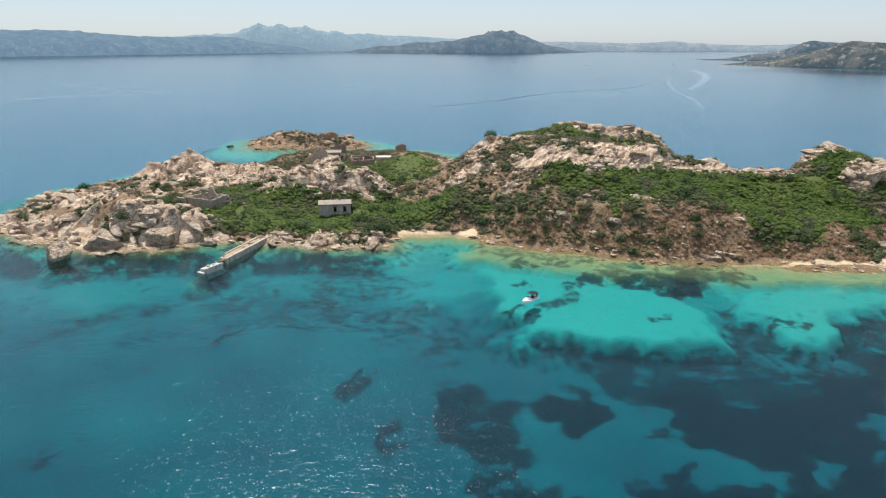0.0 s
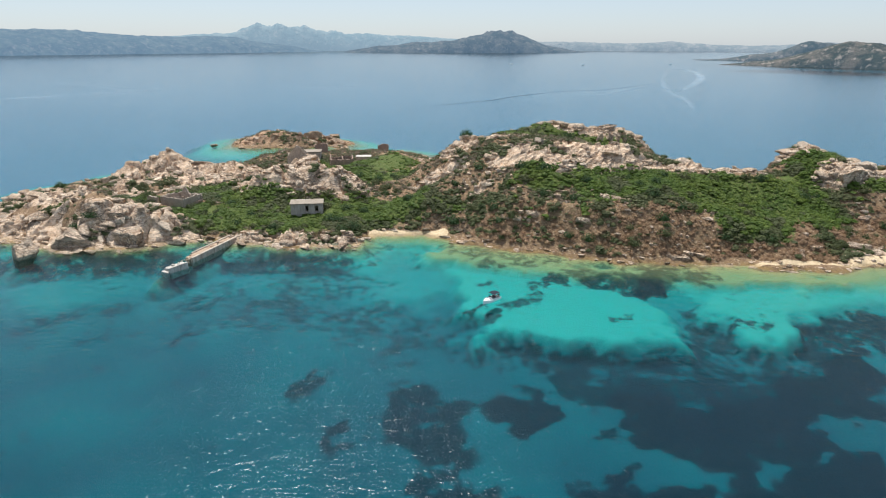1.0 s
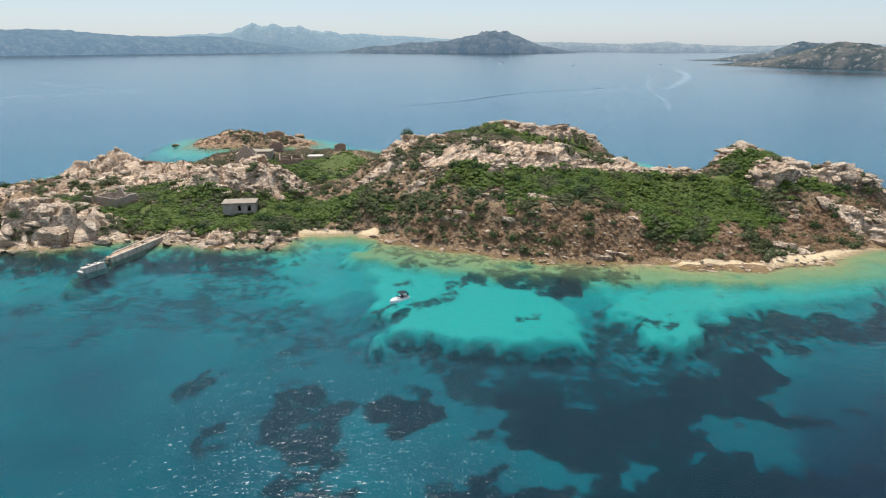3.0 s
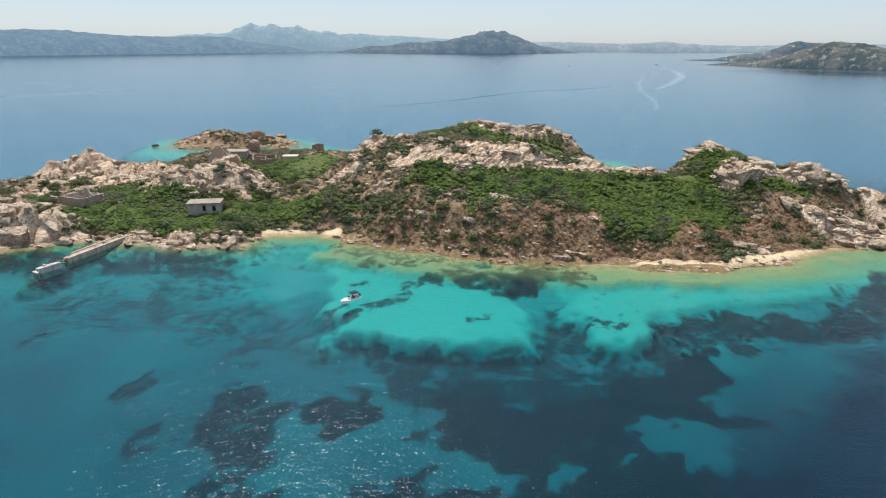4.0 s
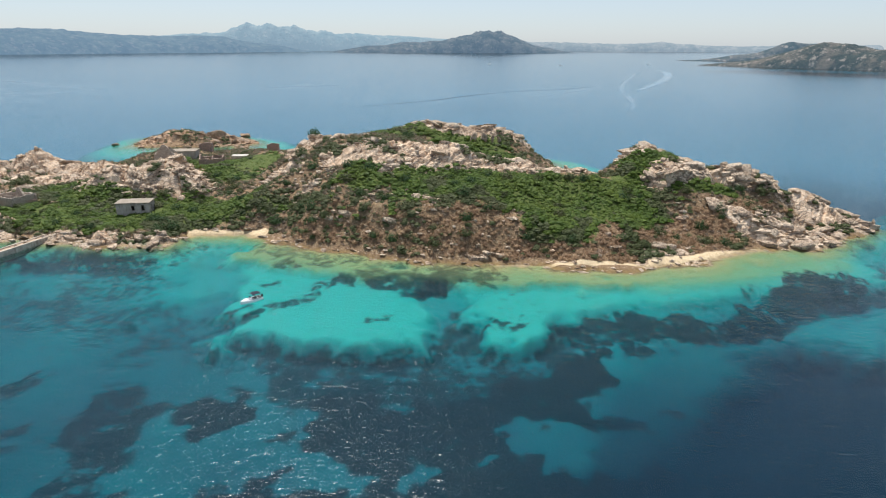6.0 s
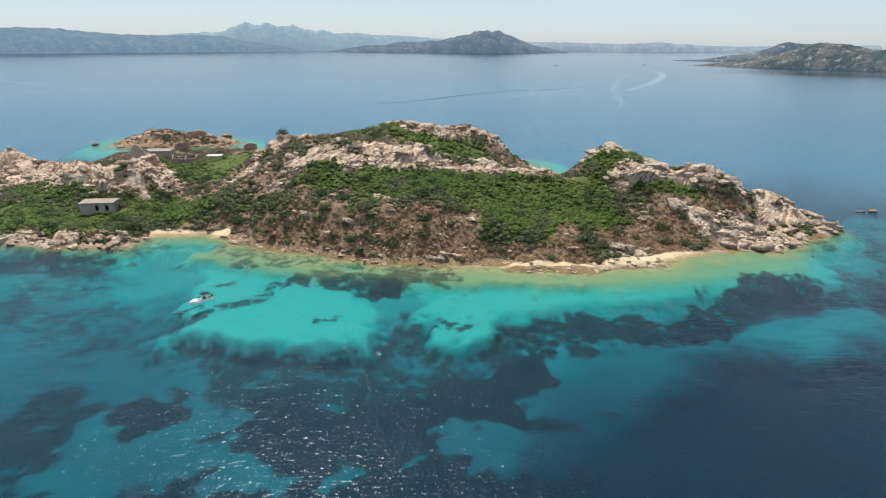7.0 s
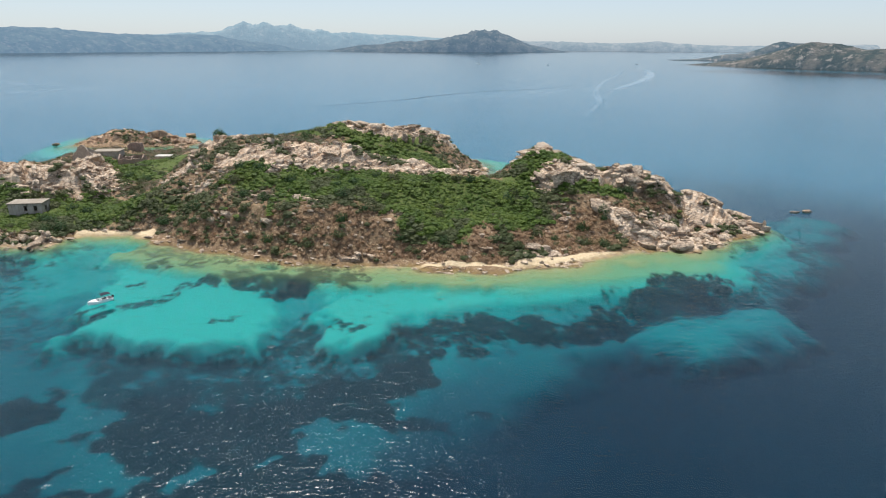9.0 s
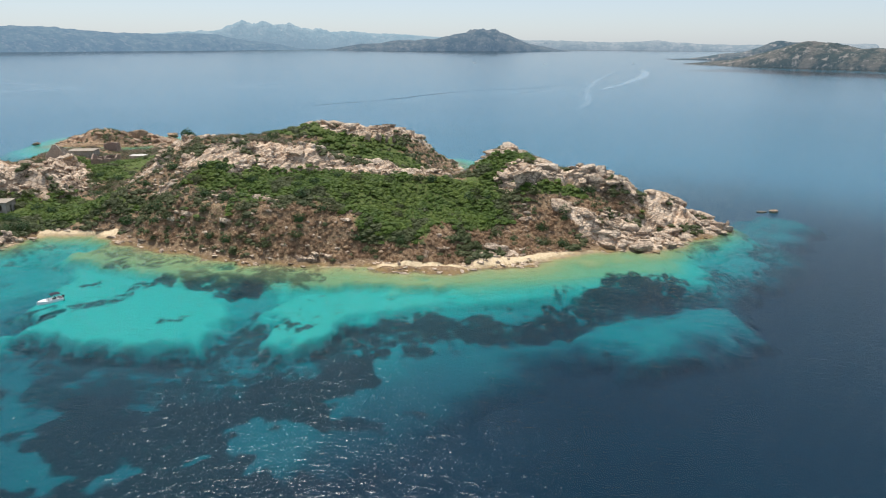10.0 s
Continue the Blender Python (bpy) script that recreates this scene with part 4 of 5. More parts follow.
def masonry(name, a, b):
    m = Nodes(name)
    cell = m.cells(2.6, "DISTANCE_TO_EDGE", m.scaled(1, 1, 1.5))
    c = m.mix(m.step(m.noise(1.3, 4), 0.35, 0.65), a, b)
    c = m.mix(m.step(m.noise(3.2, 3, 0.6), 0.5, 0.7, 0, 0.6), c, (0.36, 0.31, 0.26))
    c = m.mix(m.step(cell, 0.0, 0.06), (0.20, 0.17, 0.14), c)
    return m.surface(c, 0.95, m.bump(m.step(cell, 0.0, 0.12), 0.9, 0.08), specular=0.15)


PLASTER = concrete("grey_plaster", (0.40, 0.36, 0.31), (0.31, 0.275, 0.235), (0.19, 0.165, 0.14))
ROOFING = concrete("pale_roof_slab", (0.31, 0.265, 0.21), (0.245, 0.205, 0.16), (0.16, 0.13, 0.10))
PIER = concrete("pier_concrete", (0.50, 0.43, 0.345), (0.38, 0.315, 0.25), (0.20, 0.16, 0.12))
DECK = concrete("rubbly_pier_deck", (0.40, 0.30, 0.21), (0.28, 0.20, 0.14), (0.16, 0.115, 0.08))
WHITE_BLOCK = concrete("whitened_concrete", (0.52, 0.485, 0.43), (0.40, 0.365, 0.32), (0.22, 0.20, 0.17))
STONE_RED = masonry("red_stone_wall", (0.42, 0.295, 0.225), (0.33, 0.24, 0.19))
STONE_GREY = masonry("grey_stone_wall", (0.52, 0.44, 0.35), (0.40, 0.335, 0.27))
TIMBER = plain("weathered_timber", (0.12, 0.085, 0.06), 0.8)
GELCOAT, NAVY, CHROME = plain("white_gelcoat", (0.80, 0.80, 0.78), 0.25, 0, 0.03), plain("navy_canvas", (0.018, 0.022, 0.035), 0.8), plain("steel_tube", (0.6, 0.6, 0.6), 0.25, 1.0, 0.05)
VINYL, MOTOR, GLASS = plain("dark_vinyl", (0.09, 0.075, 0.075), 0.5), plain("black_cowl", (0.02, 0.02, 0.022), 0.3), plain("smoked_glass", (0.05, 0.07, 0.08), 0.1)


def part(name, bm, material, parent, label=""):
    """Links a bmesh as one mesh under a thing or a part."""
    me = bpy.data.meshes.new(name)
    bm.to_mesh(me)
    bm.free()
    me.materials.append(material)
    ob = new(name, me)
    ob.parent = parent
    return tagged(ob, label)


def thing(name, label, category, m, group=""):
    ob = new(name)
    ob.empty_display_size = 0.5
    ob.matrix_world = m
    return tagged(ob, label, category, group)


def box(x0, y0, z0, x1, y1, z1, bevel=0.03, bm=None, rough=0.0, seed=0):
    """A block with worn edges."""
    own = bmesh.new()
    bmesh.ops.create_cube(own, size=1.0)
    for v in own.verts:
        v.co = Vector((x0 + (v.co.x + 0.5) * (x1 - x0), y0 + (v.co.y + 0.5) * (y1 - y0), z0 + (v.co.z + 0.5) * (z1 - z0)))
    if bevel:
        bmesh.ops.bevel(own, geom=list(own.edges), offset=bevel, segments=1, affect="EDGES")
    if rough:
        bmesh.ops.subdivide_edges(own, edges=[e for e in own.edges if e.calc_length() > 0.6], cuts=3, use_grid_fill=True)
        for v in own.verts:
            v.co += rough * noise.noise_vector(v.co * 1.1 + Vector((seed * 5.3, 0, 0)))
    if bm is None:
        return own
    me = bpy.data.meshes.new("block")
    own.to_mesh(me)
    own.free()
    bm.from_mesh(me)
    bpy.data.meshes.remove(me)
    return bm


def tube(points, radius, sides=8):
    """A round bar along a line of points."""
    bm = bmesh.new()
    rings = []
    for k, p in enumerate(points):
        p = Vector(p)
        way = (Vector(points[min(k + 1, len(points) - 1)]) - Vector(points[max(k - 1, 0)])).normalized()
        side = way.orthogonal().normalized()
        up = way.cross(side)
        rings.append([bm.verts.new(p + radius * (math.cos(a) * side + math.sin(a) * up)) for a in [2 * math.pi * s / sides for s in range(sides)]])
    for a, b in zip(rings, rings[1:]):
        for s in range(sides):
            bm.faces.new((a[s], a[(s + 1) % sides], b[(s + 1) % sides], b[s]))
    bm.faces.new(rings[0][::-1])
    bm.faces.new(rings[-1])
    return bm


def broken_wall(length, thick, heights, seed, drop=1.6):
    """A ruined wall along x from 0 to length; heights: its top at even steps, with a ragged crest."""
    rng = random.Random(seed)
    n = max(8, int(length / 0.35))
    bm = bmesh.new()
    rows = []
    for k in range(n + 1):
        u = k / n
        f = u * (len(heights) - 1)
        i = min(int(f), len(heights) - 2)
        top = heights[i] + (heights[i + 1] - heights[i]) * (f - i) + rng.uniform(-0.14, 0.1)
        wob = rng.uniform(-0.05, 0.05)
        rows.append([bm.verts.new((u * length, y + wob, z)) for y, z in ((-thick / 2, -drop), (-thick / 2, top * 0.5), (-thick / 2 + 0.04, top), (thick / 2 - 0.04, top + rng.uniform(-0.1, 0.1)), (thick / 2, top * 0.5), (thick / 2, -drop))])
    for a, b in zip(rows, rows[1:]):
        for s in range(5):
            bm.faces.new((a[s], b[s], b[s + 1], a[s + 1]))
    bm.faces.new(rows[0])
    bm.faces.new(rows[-1][::-1])
    return bm


def set_at(ob, x, y, z=0.0, turn=0.0):
    ob.matrix_local = pose(x, y, z, 0, 0, turn)
    return ob


def ground_z(x, y):
    return float(place(x, y)[0][0])


# the grey house above the cove: two rooms under flat slabs, empty window holes
def house():
    h = thing("house", "abandoned grey plastered house with a pale flat roof among green scrub", "house", pose(-27.4, 150.4, 3.1, 0, 0, 7) @ Matrix.Diagonal((0.91, 1, 1, 1)))
    front = bmesh.new()
    for x0, x1, z0, z1 in ((0, 4.05, -0.8, 2.75), (4.05, 4.85, -0.8, 0.95), (4.05, 4.85, 2.25, 2.75), (4.85, 5.55, -0.8, 2.75)):
        box(x0, 0, z0, x1, 0.3, z1, 0, front)
    part("wall", front, PLASTER, h)
    side = bmesh.new()
    for x0, x1, z0, z1 in ((5.5, 6.75, -0.8, 2.8), (6.75, 7.65, -0.8, 0.95), (6.75, 7.65, 2.3, 2.8), (7.65, 8.9, -0.8, 2.8)):
        box(x0, -0.3, z0, x1, 0.0, z1, 0, side)
    part("wall", side, PLASTER, h)
    part("wall", box(0, 0.3, -0.8, 0.3, 4.5, 2.95, 0.01), PLASTER, h)
    right = bmesh.new()
    for y0, y1, z0, z1 in ((0.0, 1.3, -0.8, 2.8), (1.3, 2.3, 2.0, 2.8), (2.3, 4.5, -0.8, 2.8)):
        box(8.6, y0, z0, 8.9, y1, z1, 0, right)
    part("wall", right, PLASTER, h)
    part("wall", box(0.3, 4.2, -0.8, 8.6, 4.5, 3.0, 0.01), PLASTER, h)
    part("wall", box(5.4, 0.31, -0.8, 5.6, 4.19, 2.75, 0.01), PLASTER, h)
    part("roof", box(-0.3, -0.3, 2.76, 5.6, 4.85, 2.98, 0.03, rough=0.05, seed=1), ROOFING, h, "pale weathered concrete roof slab")
    part("roof", box(5.62, -0.55, 2.81, 9.15, 4.5, 3.03, 0.03, rough=0.05, seed=2), ROOFING, h, "pale weathered concrete roof slab")
    for x0, x1, y, z0, z1 in ((4.05, 4.85, 0.12, 0.95, 2.25), (6.75, 7.65, -0.18, 0.95, 2.3)):
        w = part("window", box(x0, y, z0, x1, y + 0.06, z0 + 0.06, 0.005), TIMBER, h, "empty window hole with rotten frame")
        for a, b, c, d in ((x0, x0 + 0.06, z0 + 0.06, z1), (x1 - 0.06, x1, z0 + 0.06, z1), (x0 + 0.06, x1 - 0.06, z1 - 0.06, z1)):
            part("frame", box(a, y, c, b, y + 0.06, d, 0.005), TIMBER, w)
        part("sill", box(x0 - 0.1, y - 0.22, z0 - 0.1, x1 + 0.1, y - 0.02, z0 - 0.01, 0.01), ROOFING, w)
    part("floor_slab", box(0.3, 0.3, -0.5, 8.6, 4.2, -0.3, 0.01), PIER, h)


house()


# roofless ruin on the western slope
def west_ruin():
    r = thing("ruin", "roofless stone ruin with low walls and a stepped gable", "ruin", pose(-64.4, 160.4, 4.5, 0, 0, -31.5))
    part("wall", broken_wall(9.6, 0.45, [1.5, 1.45, 1.55, 1.6, 1.75], 1), STONE_GREY, r, "long low front wall of grey stone")
    set_at(part("wall", broken_wall(7.0, 0.45, [1.75, 1.7, 1.75, 1.6], 2), STONE_GREY, r), 9.4, 0.2, 0, 104)
    set_at(part("wall", broken_wall(9.0, 0.45, [1.4, 1.2, 1.5, 1.3], 3), STONE_GREY, r), -0.6, 6.6, 0, 0)
    set_at(part("wall", broken_wall(6.4, 0.45, [1.4, 1.5, 1.3, 1.2], 4), STONE_GREY, r), 0.2, 0.2, 0, 96)
    set_at(part("gable", broken_wall(3.6, 0.5, [1.2, 2.4, 3.4, 3.4, 2.2, 1.3], 5, 1.6), STONE_GREY, r, "stepped gable with the stump of a chimney"), 3.0, 4.2, 0, 8)
    set_at(part("inner_wall", broken_wall(4.0, 0.35, [2.0, 1.6, 1.2, 1.0], 6), STONE_GREY, r), 4.6, 0.3, 0, 92)
    part("floor_slab", box(0.3, 0.3, -0.3, 8.8, 6.4, 0.12, 0.02, rough=0.08), STONE_RED, r)


west_ruin()
tagged(part("wall_stump", broken_wall(3.4, 0.7, [1.2, 1.35, 1.3, 1.2], 8), STONE_GREY, None), "short thick stump of a grey stone wall", "wall").matrix_world = pose(-68.4, 161.6, 4.4, 0, 0, -18)


# ruins of the old quarters on the northern shore
def tower_ruin():
    r = thing("ruin", "ruined stone gable standing alone on the northern slope", "ruin", pose(-39.6, 205.0, ground_z(-36, 205) + 0.5, 0, 0, 3))
    part("gable", broken_wall(7.6, 0.6, [0.8, 1.8, 3.0, 4.3, 4.4, 3.4, 2.0, 1.1, 0.8], 11, 1.5), STONE_GREY, r, "ragged triangular gable of brown stone")
    set_at(part("wall", broken_wall(5.5, 0.55, [3.6, 2.6, 2.0, 1.2, 0.8], 12, 1.5), STONE_GREY, r), 5.2, 0.3, 0, 78)
    set_at(part("wall", broken_wall(5.0, 0.55, [1.4, 1.7, 1.2, 0.8], 13, 1.5), STONE_GREY, r), 0.4, 0.3, 0, 92)


def long_house():
    r = thing("shed", "long low grey shed with a flat pale roof behind the crag", "shed", pose(-39.5, 217.5, 5.0, 0, 0, 4))
    part("wall", box(0, 0, -2, 8.8, 0.35, 2.9, 0.03), PLASTER, r)
    part("wall", box(0, 0.36, -2, 0.35, 5.5, 2.9, 0.03), PLASTER, r)
    part("wall", box(8.45, 0.36, -2, 8.8, 5.5, 2.9, 0.03), PLASTER, r)
    part("wall", box(0.36, 5.15, -2, 8.44, 5.5, 2.9, 0.03), PLASTER, r)
    part("roof", box(-0.25, -0.25, 2.92, 9.05, 5.75, 3.15, 0.04, rough=0.06), ROOFING, r, "grey flat roof slab")


def gabled_ruin():
    z = max(ground_z(-20, 207), 4.6)
    r = thing("ruin", "roofless stone house with broken gables beside the meadow", "ruin", pose(-25.2, 205.6, z, 0, 0, 12))
    part("wall", broken_wall(7.8, 0.5, [2.4, 2.5, 2.3, 2.4, 2.5], 21, 2), STONE_RED, r, "long reddish stone wall")
    set_at(part("gable", broken_wall(5.2, 0.5, [2.4, 3.0, 3.7, 3.1, 2.4], 22, 2), STONE_RED, r), 0.2, 0.3, 0, 88)
    set_at(part("gable", broken_wall(5.2, 0.5, [2.5, 2.9, 3.2, 2.8, 2.4], 23, 2), STONE_RED, r), 7.6, 0.3, 0, 88)
    set_at(part("wall", broken_wall(7.8, 0.5, [2.4, 2.2, 2.6, 2.4], 24, 2), STONE_RED, r), 0, 5.6, 0, 0)
    set_at(part("inner_wall", broken_wall(4.9, 0.4, [2.4, 2.9, 3.0, 2.4], 25, 2), STONE_RED, r), 4.2, 0.4, 0, 88)
    part("roof_beam", tube([(0.2, 2.9, 3.4), (4.2, 2.9, 3.1), (7.5, 2.9, 3.0)], 0.09), TIMBER, r)


def cistern():
    z = max(ground_z(-15, 219), 4.6)
    r = thing("cistern", "low square cistern with a whitewashed flat top in the grass", "cistern", pose(-17.8, 217.4, z, 0, 0, 2))
    part("body", box(0, 0, -1.5, 5.2, 3.6, 0.95, 0.05, rough=0.05), PIER, r)
    part("cover", box(-0.15, -0.15, 0.96, 5.35, 3.75, 1.15, 0.04, rough=0.03), WHITE_BLOCK, r, "bright whitewashed slab")


def stone_hut(x, y, turn, wide, seed):
    z = max(ground_z(x, y), 2.0)
    r = thing("stone_hut", "small roofless reddish stone hut near the northern shore", "hut", pose(x, y, z, 0, 0, turn), "shore huts")
    part("wall", broken_wall(wide, 0.45, [2.0, 2.6, 2.9, 2.5], seed, 1.5), STONE_RED, r)
    set_at(part("wall", broken_wall(wide * 0.8, 0.45, [2.0, 2.2, 1.6], seed + 1, 1.5), STONE_RED, r), 0.2, 0.2, 0, 92)
    set_at(part("wall", broken_wall(wide * 0.8, 0.45, [2.5, 2.4, 2.0], seed + 2, 1.5), STONE_RED, r), wide - 0.2, 0.2, 0, 90)
    set_at(part("wall", broken_wall(wide, 0.45, [1.6, 2.2, 2.0], seed + 3, 1.5), STONE_RED, r), 0, wide * 0.8, 0, 0)


tower_ruin()
long_house()
gabled_ruin()
cistern()
stone_hut(-35.6, 236.0, 6, 4.6, 31)
stone_hut(-12.1, 246.0, 3, 4.3, 36)


# the broken pier and its fallen head
def pier():
    p = thing("pier", "broken concrete pier with rubble on its deck running into the sea", "pier", pose(-44.3, 124.0, 0, 0, 0, -18.4))
    part("deck", box(-1.35, 0.6, -1.8, 1.1, 17.6, 0.72, 0.08, rough=0.12, seed=3), DECK, p, "worn concrete deck")
    part("parapet", box(1.1, -0.6, -1.9, 1.62, 17.8, 1.25, 0.06, rough=0.05, seed=4), PIER, p, "pale concrete side wall")
    part("kerb", box(-1.7, 3.0, -1.8, -1.36, 17.0, 0.95, 0.06, rough=0.1, seed=5), PIER, p)
    rng = random.Random(5)
    for k in range(26):
        bm = rock_shape(300 + k % 9, 10, 1)
        s = rng.uniform(0.18, 0.42)
        for v in bm.verts:
            v.co = v.co * s
        st = part("rubble_stone", bm, ROCK_ONE, p)
        st.location = (rng.uniform(-1.1, 0.8), rng.uniform(-0.8, 15) ** 1.0 if k > 8 else rng.uniform(-1.2, 1.0), 0.8 if k > 8 else rng.uniform(0.0, 0.5))


def pier_head():
    p = thing("concrete_block", "tilted whitish concrete block broken off the pier head", "block", pose(-45.9, 116.7, 0, 2, -3, -36))
    part("main_block", box(-1.5, 0.3, -1.3, 0.0, 4.4, 0.95, 0.07, rough=0.06, seed=6), WHITE_BLOCK, p)
    part("side_wall", box(0.0, 0.1, -1.3, 0.5, 4.5, 1.15, 0.06, rough=0.05, seed=8), WHITE_BLOCK, p)
    part("footing", box(-2.0, -0.3, -1.3, 0.3, 0.9, 0.3, 0.07, rough=0.06, seed=7), WHITE_BLOCK, p)
    part("bollard", box(-1.1, 1.5, 0.95, -0.5, 2.1, 1.35, 0.1, rough=0.05), WHITE_BLOCK, p)
    part("bollard", box(-0.9, 2.8, 0.95, -0.3, 3.3, 1.28, 0.1, rough=0.05), WHITE_BLOCK, p)
    part("mooring_ring", tube([(-0.2 + 0.16 * math.cos(a), 0.8 + 0.16 * math.sin(a), 1.0) for a in [k * 0.55 for k in range(12)]], 0.025, 6), TIMBER, p)


pier()
pier_head()


# the motorboat at anchor
def hull_shape(length, beam, free, draft):
    bm = bmesh.new()
    rings, n = [], 14
    for k in range(n + 1):
        u = k / n
        half = beam / 2 * (1 - max(0, (u - 0.45) / 0.55) ** 2.2)
        keel = -draft * (1 - max(0, (u - 0.6) / 0.4) ** 2)
        sheer = free * (1 + 0.28 * u * u)
        x = -length / 2 + u * length
        half = max(half, 0.04)
        rings.append([bm.verts.new(c) for c in ((x, 0, keel), (x, half * 0.72, keel * 0.25), (x, half * 0.95, 0.12), (x, half, sheer), (x, half - 0.08 * min(1, half * 3), sheer + 0.03),
                                               (x, -(half - 0.08 * min(1, half * 3)), sheer + 0.03), (x, -half, sheer), (x, -half * 0.95, 0.12), (x, -half * 0.72, keel * 0.25))])
    for a, b in zip(rings, rings[1:]):
        for s in range(9):
            if s == 4 and a[0].co.x < length * 0.12:
                continue
            bm.faces.new((a[s], b[s], b[(s + 1) % 9], a[(s + 1) % 9]))
    bm.faces.new(rings[0][:4] + rings[0][6:])
    bm.faces.new(rings[-1][::-1])
    bmesh.ops.recalc_face_normals(bm, faces=bm.faces)
    return bm


def motorboat():
    b = thing("motorboat", "small white motorboat with a navy sunshade anchored over pale sand", "boat", pose(19.2, 101.0, 0.0, 0, 0, 224) @ Matrix.Scale(0.8, 4))
    part("hull", hull_shape(5.2, 2.05, 0.62, 0.35), GELCOAT, b, "glossy white hull")
    part("cockpit_floor", box(-2.5, -0.86, 0.18, 0.6, 0.86, 0.24, 0.01), GELCOAT, b)
    part("console", box(-0.15, -0.42, 0.25, 0.35, 0.42, 1.0, 0.08), GELCOAT, b)
    part("windscreen", box(0.18, -0.45, 1.0, 0.24, 0.45, 1.35, 0.02), GLASS, b, "smoked windscreen")
    seat = part("seat", box(-1.1, -0.55, 0.25, -0.55, 0.55, 0.62, 0.06), GELCOAT, b)
    part("cushion", box(-1.1, -0.55, 0.63, -0.55, 0.55, 0.74, 0.04), VINYL, seat, "dark vinyl cushion")
    part("backrest", box(-1.22, -0.55, 0.63, -1.11, 0.55, 1.05, 0.04), VINYL, seat)
    bench = part("stern_bench", box(-2.4, -0.8, 0.25, -1.9, 0.8, 0.58, 0.06), GELCOAT, b)
    part("cushion", box(-2.4, -0.8, 0.59, -1.9, 0.8, 0.7, 0.04), VINYL, bench)
    part("bow_cushion", box(0.75, -0.55, 0.8, 1.7, 0.55, 0.88, 0.04), GELCOAT, b)
    top = bmesh.new()
    bmesh.ops.create_grid(top, x_segments=8, y_segments=8, size=1.0)
    for v in top.verts:
        v.co = Vector((-1.1 + v.co.x * 1.0, v.co.y * 0.95, 2.0 - 0.16 * v.co.y**2 - 0.1 * v.co.x**2))
    bmesh.ops.solidify(top, geom=list(top.faces), thickness=0.04)
    canopy = part("sunshade", top, NAVY, b, "dark navy canvas sunshade")
    for x in (-1.9, -0.3):
        for y in (-0.92, 0.92):
            part("pole", tube([(-1.1, y, 0.66), (x, y * 0.98, 1.74)], 0.022, 6), CHROME, canopy)
    motor = part("outboard_motor", box(-3.05, -0.2, 0.55, -2.6, 0.2, 1.05, 0.08), MOTOR, b, "black outboard motor")
    part("leg", box(-2.9, -0.07, -0.45, -2.68, 0.07, 0.55, 0.03), MOTOR, motor)
    part("bow_rail", tube([(0.9, -0.8, 1.0), (1.8, -0.55, 1.12), (2.45, 0, 1.18), (1.8, 0.55, 1.12), (0.9, 0.8, 1.0)], 0.018, 6), CHROME, b)


motorboat()


def far_boat(x, y, turn, long, mast):
    b = thing("sailing_boat" if mast else "cabin_boat", "distant white sailing boat with bare mast on the strait" if mast else "distant white cabin boat on the strait", "boat", pose(x, y, 0, 0, 0, turn), "boats on the strait")
    part("hull", hull_shape(long, long * 0.32, 1.0, 0.5), GELCOAT, b)
    part("cabin", box(-long * 0.22, -long * 0.1, 0.9, long * 0.12, long * 0.1, 2.0, 0.15), GELCOAT, b)
    if mast:
        part("mast", tube([(0.3, 0, 1.0), (0.3, 0, long * 1.15)], 0.12, 6), TIMBER, b)
    else:
        part("windscreen", box(long * 0.12, -long * 0.09, 1.1, long * 0.16, long * 0.09, 1.9, 0.05), GLASS, b)


# ---- rocks that stand by themselves ----
def great_rock(label, x, y, z, sx, sy, sz, turn, seed, lean=(0, 0), cuts=12, material=None, name="boulder"):
    bm = rock_shape(seed, cuts, 4)
    shift = Vector((seed * 2.3, 5.1, 0))
    for v in bm.verts:
        co = Vector((v.co.x * sx, v.co.y * sy, v.co.z * sz))
        fold = Vector((co.x * 0.8, co.y * 0.8, co.z * 0.35))
        rough = min(sx, sy, sz) / 3.0
        v.co = co + rough * (0.75 * noise.noise(fold * 0.8 + shift) + 0.45 * abs(noise.noise(fold * 1.9 + shift)) + 0.12 * noise.noise(co * 2.8 + shift)) * v.co.normalized()
    me = bpy.data.meshes.new(name)
    bm.to_mesh(me)
    bm.free()
    me.materials.append(material or ROCK_ONE)
    ob = new(name, me)
    ob.matrix_world = pose(x, y, z, lean[0], lean[1], turn)
    return tagged(ob, label, "boulder")


great_rock("large leaning granite boulder standing in the sea off the point", -81.8, 127.2, 0.3, 2.7, 2.4, 3.9, 10, 431, (0, 14))
great_rock("huge square granite block with a sheer shaded face under the ridge", 115.0, 146.6, 12.9, 6.0, 3.6, 3.7, 14, 402, cuts=7)
great_rock("long pale tapering granite slab near the eastern point", 151.5, 150.0, ground_z(151.5, 150.0) - 0.5, 5.8, 2.8, 1.9, 4, 403, (0, 12))
great_rock("flat pale granite boulder at the water's edge", 62.2, 121.6, 1.0, 3.1, 1.4, 1.2, 4, 404)
great_rock("dark square granite block on the eastern ridge", 133.5, 150.2, 13.6, 2.2, 2.0, 2.0, 10, 405, cuts=8)
great_rock("pale cleft granite rock in the green scrub", 41.6, 147.6, 14.6, 3.0, 1.8, 1.5, 10, 406)
great_rock("bulky rounded granite knoll on the western ridge", -85.5, 210.5, 5.2, 3.8, 3.0, 2.9, 0, 407)
great_rock("great split granite crag behind the grey house", -24.0, 168.0, 8.4, 4.2, 2.6, 3.6, 5, 408, cuts=9)
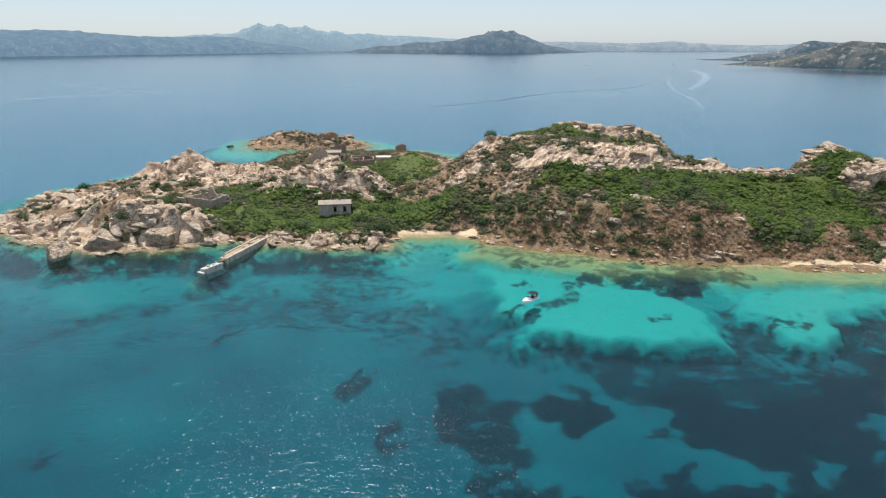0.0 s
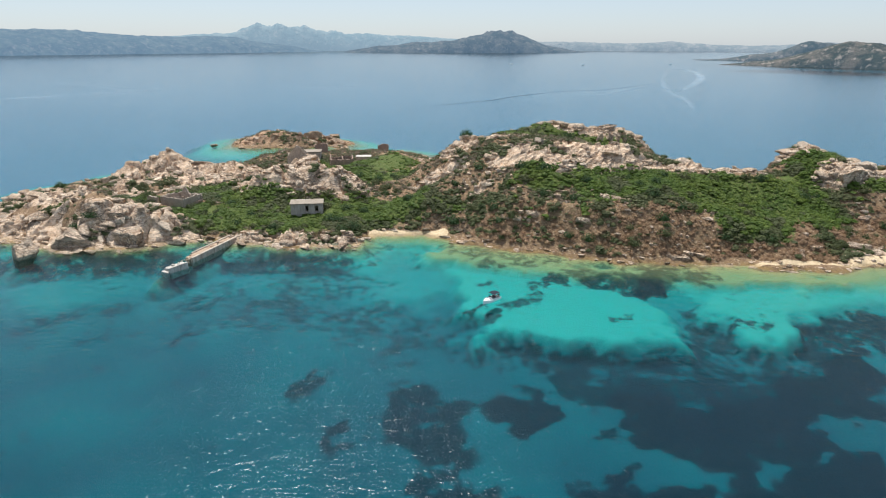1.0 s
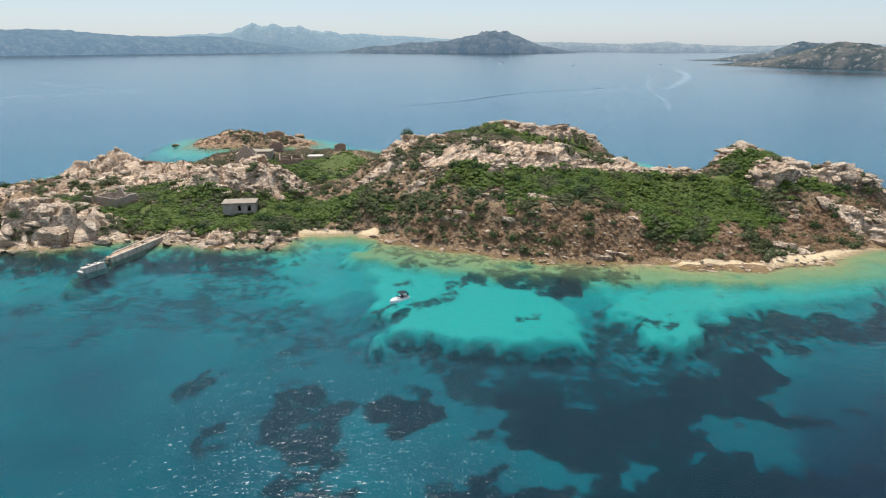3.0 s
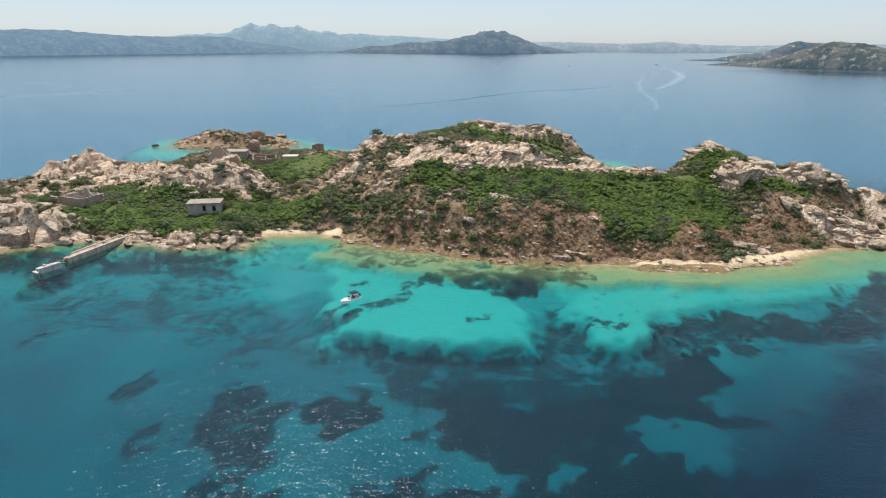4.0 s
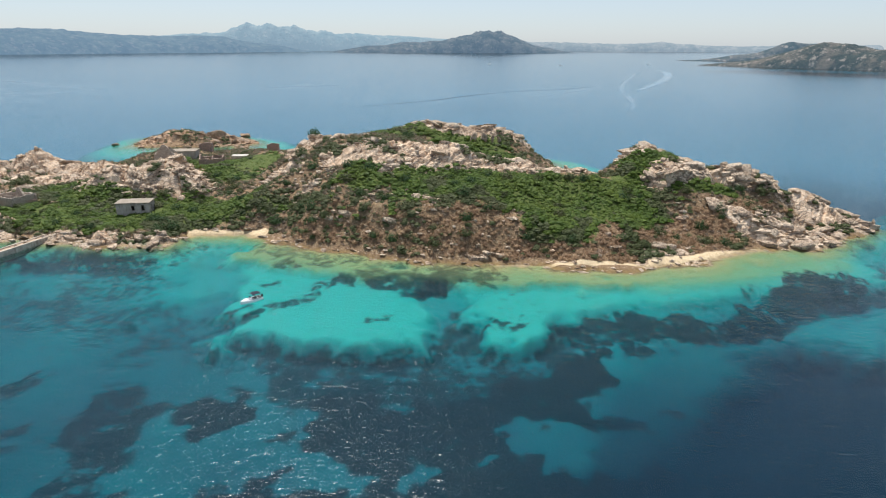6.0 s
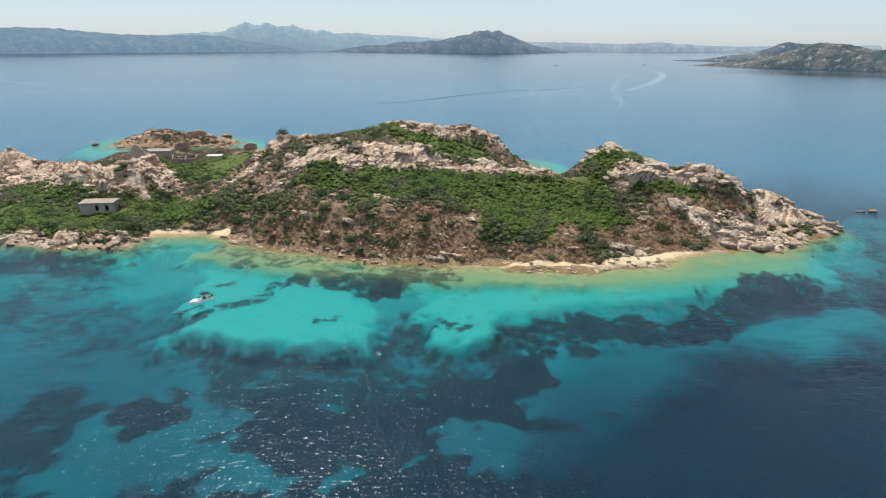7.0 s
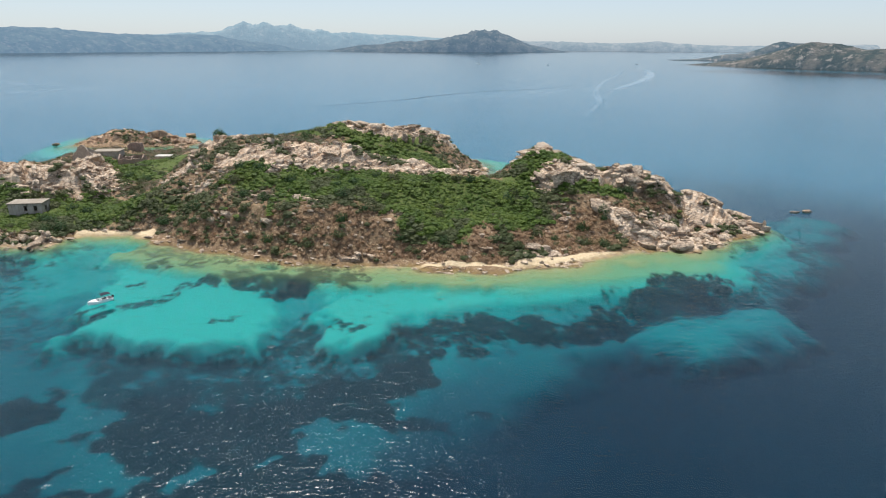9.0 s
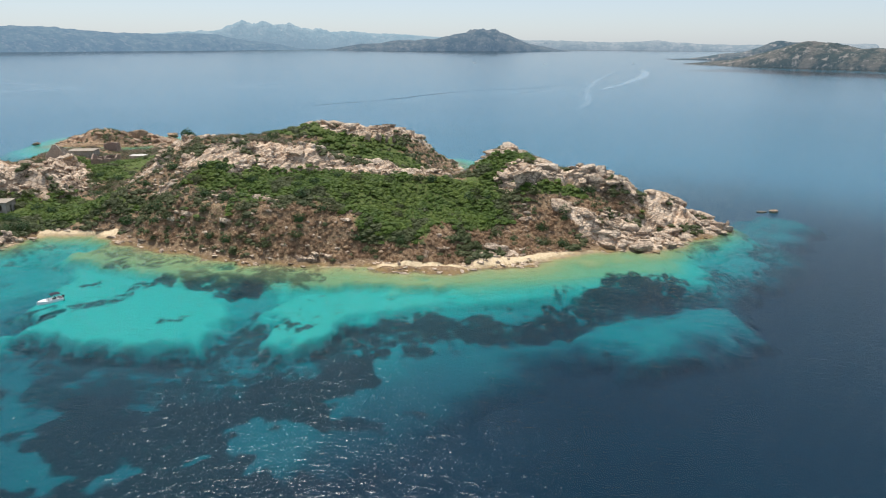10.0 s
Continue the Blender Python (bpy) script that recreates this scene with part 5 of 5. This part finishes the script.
great_rock("broad granite crag beside the scrubby hollow", -35.0, 169.0, 7.6, 4.0, 2.6, 3.2, -12, 409, cuts=9)
great_rock("smooth granite cliff at the foot of the western headland", -74.0, 134.6, 1.4, 6.0, 2.6, 3.0, 3, 410, cuts=8)
great_rock("steep granite cliff on the western headland", -62.5, 136.2, 1.6, 4.0, 2.2, 3.2, -8, 411, cuts=9)
great_rock("pale granite knob on top of the eastern hill", 113.0, 161.5, 16.4, 2.6, 2.0, 1.7, 30, 412)
great_rock("low dark rock awash off the northern islet", -90.6, 284.0, 0.2, 2.2, 1.2, 1.0, 5, 413, material=ROCK_DARK)
great_rock("small dark rock awash off the northern islet", -78.0, 281.0, 0.0, 0.9, 0.6, 0.6, 5, 414, material=ROCK_DARK)
great_rock("white-topped reef rock awash off the eastern point", 188.2, 161.6, 0.2, 1.7, 1.1, 0.6, 0, 415)
great_rock("low reef rock awash off the eastern point", 184.8, 161.7, 0.0, 1.8, 0.9, 0.4, 0, 416, material=ROCK_DARK)
great_rock("granite rock standing in the sea behind the islet", -38.8, 310.5, 0.4, 3.6, 2.0, 1.6, 10, 417)
great_rock("upright finger of granite on the tip of the eastern point", 166.6, 144.8, 1.0, 0.5, 0.45, 2.1, 0, 418, (0, 6))
great_rock("smooth pale granite slab running down to the eastern point", 160.5, 144.5, 1.3, 6.0, 2.6, 1.8, 18, 419, (0, 8))
great_rock("split granite rocks at the water's edge by the eastern beach", 146.0, 130.6, 0.5, 2.4, 1.4, 1.2, 20, 420)
great_rock("crag of tilted granite blocks on the islet", -46.0, 288.5, 4.0, 4.4, 3.0, 3.4, 10, 421, cuts=14)
for label, x, y, high, seed in (("tall rounded granite block in a row on the summit", 68.6, 211.0, 2.3, 441), ("upright pale granite block in a row on the summit", 72.2, 211.6, 2.2, 442),
                                ("slim upright granite slab on the summit", 75.0, 212.0, 1.9, 443), ("small upright granite stone on the summit", 77.6, 212.4, 1.5, 444)):
    great_rock(label, x, y, ground_z(x, y) + 0.5 * high, 1.5 if high > 2 else 0.7, 1.1, high, 12, seed, (0, 8))
great_rock("flat pale stone at the edge of the cove beach", -8.0, 142.9, 1.1, 0.9, 0.5, 0.35, 5, 445)
far_boat(211, 1505, 30, 9.0, True)
far_boat(361, 1420, 160, 8.0, False)
far_boat(588, 1495, 170, 8.0, False)


# ---- wakes and wind streaks on the strait ----
def streak_material(name, colour, strong):
    m = Nodes(name)
    veil = m.node("ShaderNodeBsdfTransparent")
    foam = m.node("ShaderNodeBsdfDiffuse")
    foam.inputs["Color"].default_value = (*colour, 1)
    across = m.value("across")
    soft = m.step(across, 0.0, 0.8)
    torn = m.step(m.noise(0.05, 5, 0.65, m.scaled(1.0, 0.5, 1.0)), 0.3, 0.65)
    mix = m.node("ShaderNodeMixShader")
    m.put(mix.inputs[0], m.calc("MULTIPLY", m.calc("MULTIPLY", soft, torn), strong))
    m.link(veil.outputs[0], mix.inputs[1])
    m.link(foam.outputs[0], mix.inputs[2])
    m.link(mix.outputs[0], m.out.inputs["Surface"])
    return m.mat


def streak(label, points, wide, material):
    """A ribbon on the water along a bent line, thin at its ends."""
    p = np.array(points, float)
    t = np.linspace(0, len(p) - 1, 24 * (len(p) - 1) + 1)
    k = np.clip(t.astype(int), 0, len(p) - 2)
    f = (t - k)[:, None]
    ends = np.vstack([2 * p[0] - p[1], p, 2 * p[-1] - p[-2]])
    a, b, c, d = ends[k], ends[k + 1], ends[k + 2], ends[k + 3]
    line = 0.5 * (2 * b + (c - a) * f + (2 * a - 5 * b + 4 * c - d) * f**2 + (3 * b - 3 * c + d - a) * f**3)
    way = np.gradient(line, axis=0)
    way /= np.linalg.norm(way, axis=1)[:, None]
    side = np.stack([-way[:, 1], way[:, 0]], -1)
    u = np.linspace(0, 1, len(line))
    half = wide * (0.35 + 0.65 * np.sin(np.pi * u))
    offs = np.array([-1, -0.5, 0, 0.5, 1])
    X = line[:, 0][None] + offs[:, None] * (half * side[:, 0])[None]
    Y = line[:, 1][None] + offs[:, None] * (half * side[:, 1])[None]
    fade = (1 - np.abs(offs))[:, None] * np.clip(np.minimum(u, 1 - u) * 8, 0, 1)[None]
    return tagged(sheet("water_streak", X, Y, np.full(X.shape, 0.06), material, {"across": fade}), label, "wake", kind="structure")


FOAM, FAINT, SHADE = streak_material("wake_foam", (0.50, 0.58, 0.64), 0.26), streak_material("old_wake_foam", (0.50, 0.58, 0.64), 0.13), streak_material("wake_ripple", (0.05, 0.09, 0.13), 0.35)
streak("pale curved wake left by a passing boat", [(470, 1290), (486, 1142), (412, 917), (328, 742), (262, 622)], 10, FOAM)
streak("pale curved wake left by a passing boat", [(450, 1141), (327, 840), (259, 646), (226, 513), (187, 407)], 5, FAINT)
streak("faint pale wake on the strait", [(287, 741), (220, 646), (161, 565), (124, 523)], 5, FAINT)
streak("dark line of wake ripples across the strait", [(-20, 450), (24, 487), (61, 523), (89, 564), (139, 621), (206, 662), (294, 764)], 4, SHADE)
streak("pale wind slick on the water", [(-430, 500), (-360, 537), (-314, 584), (-247, 655)], 9, FOAM)
streak("pale wind slick on the water", [(-470, 790), (-415, 753), (-233, 616)], 5, FOAM)
streak("pale wind slick on the water", [(-160, 650), (-127, 669), (-71, 703), (-30, 720)], 6, FOAM)
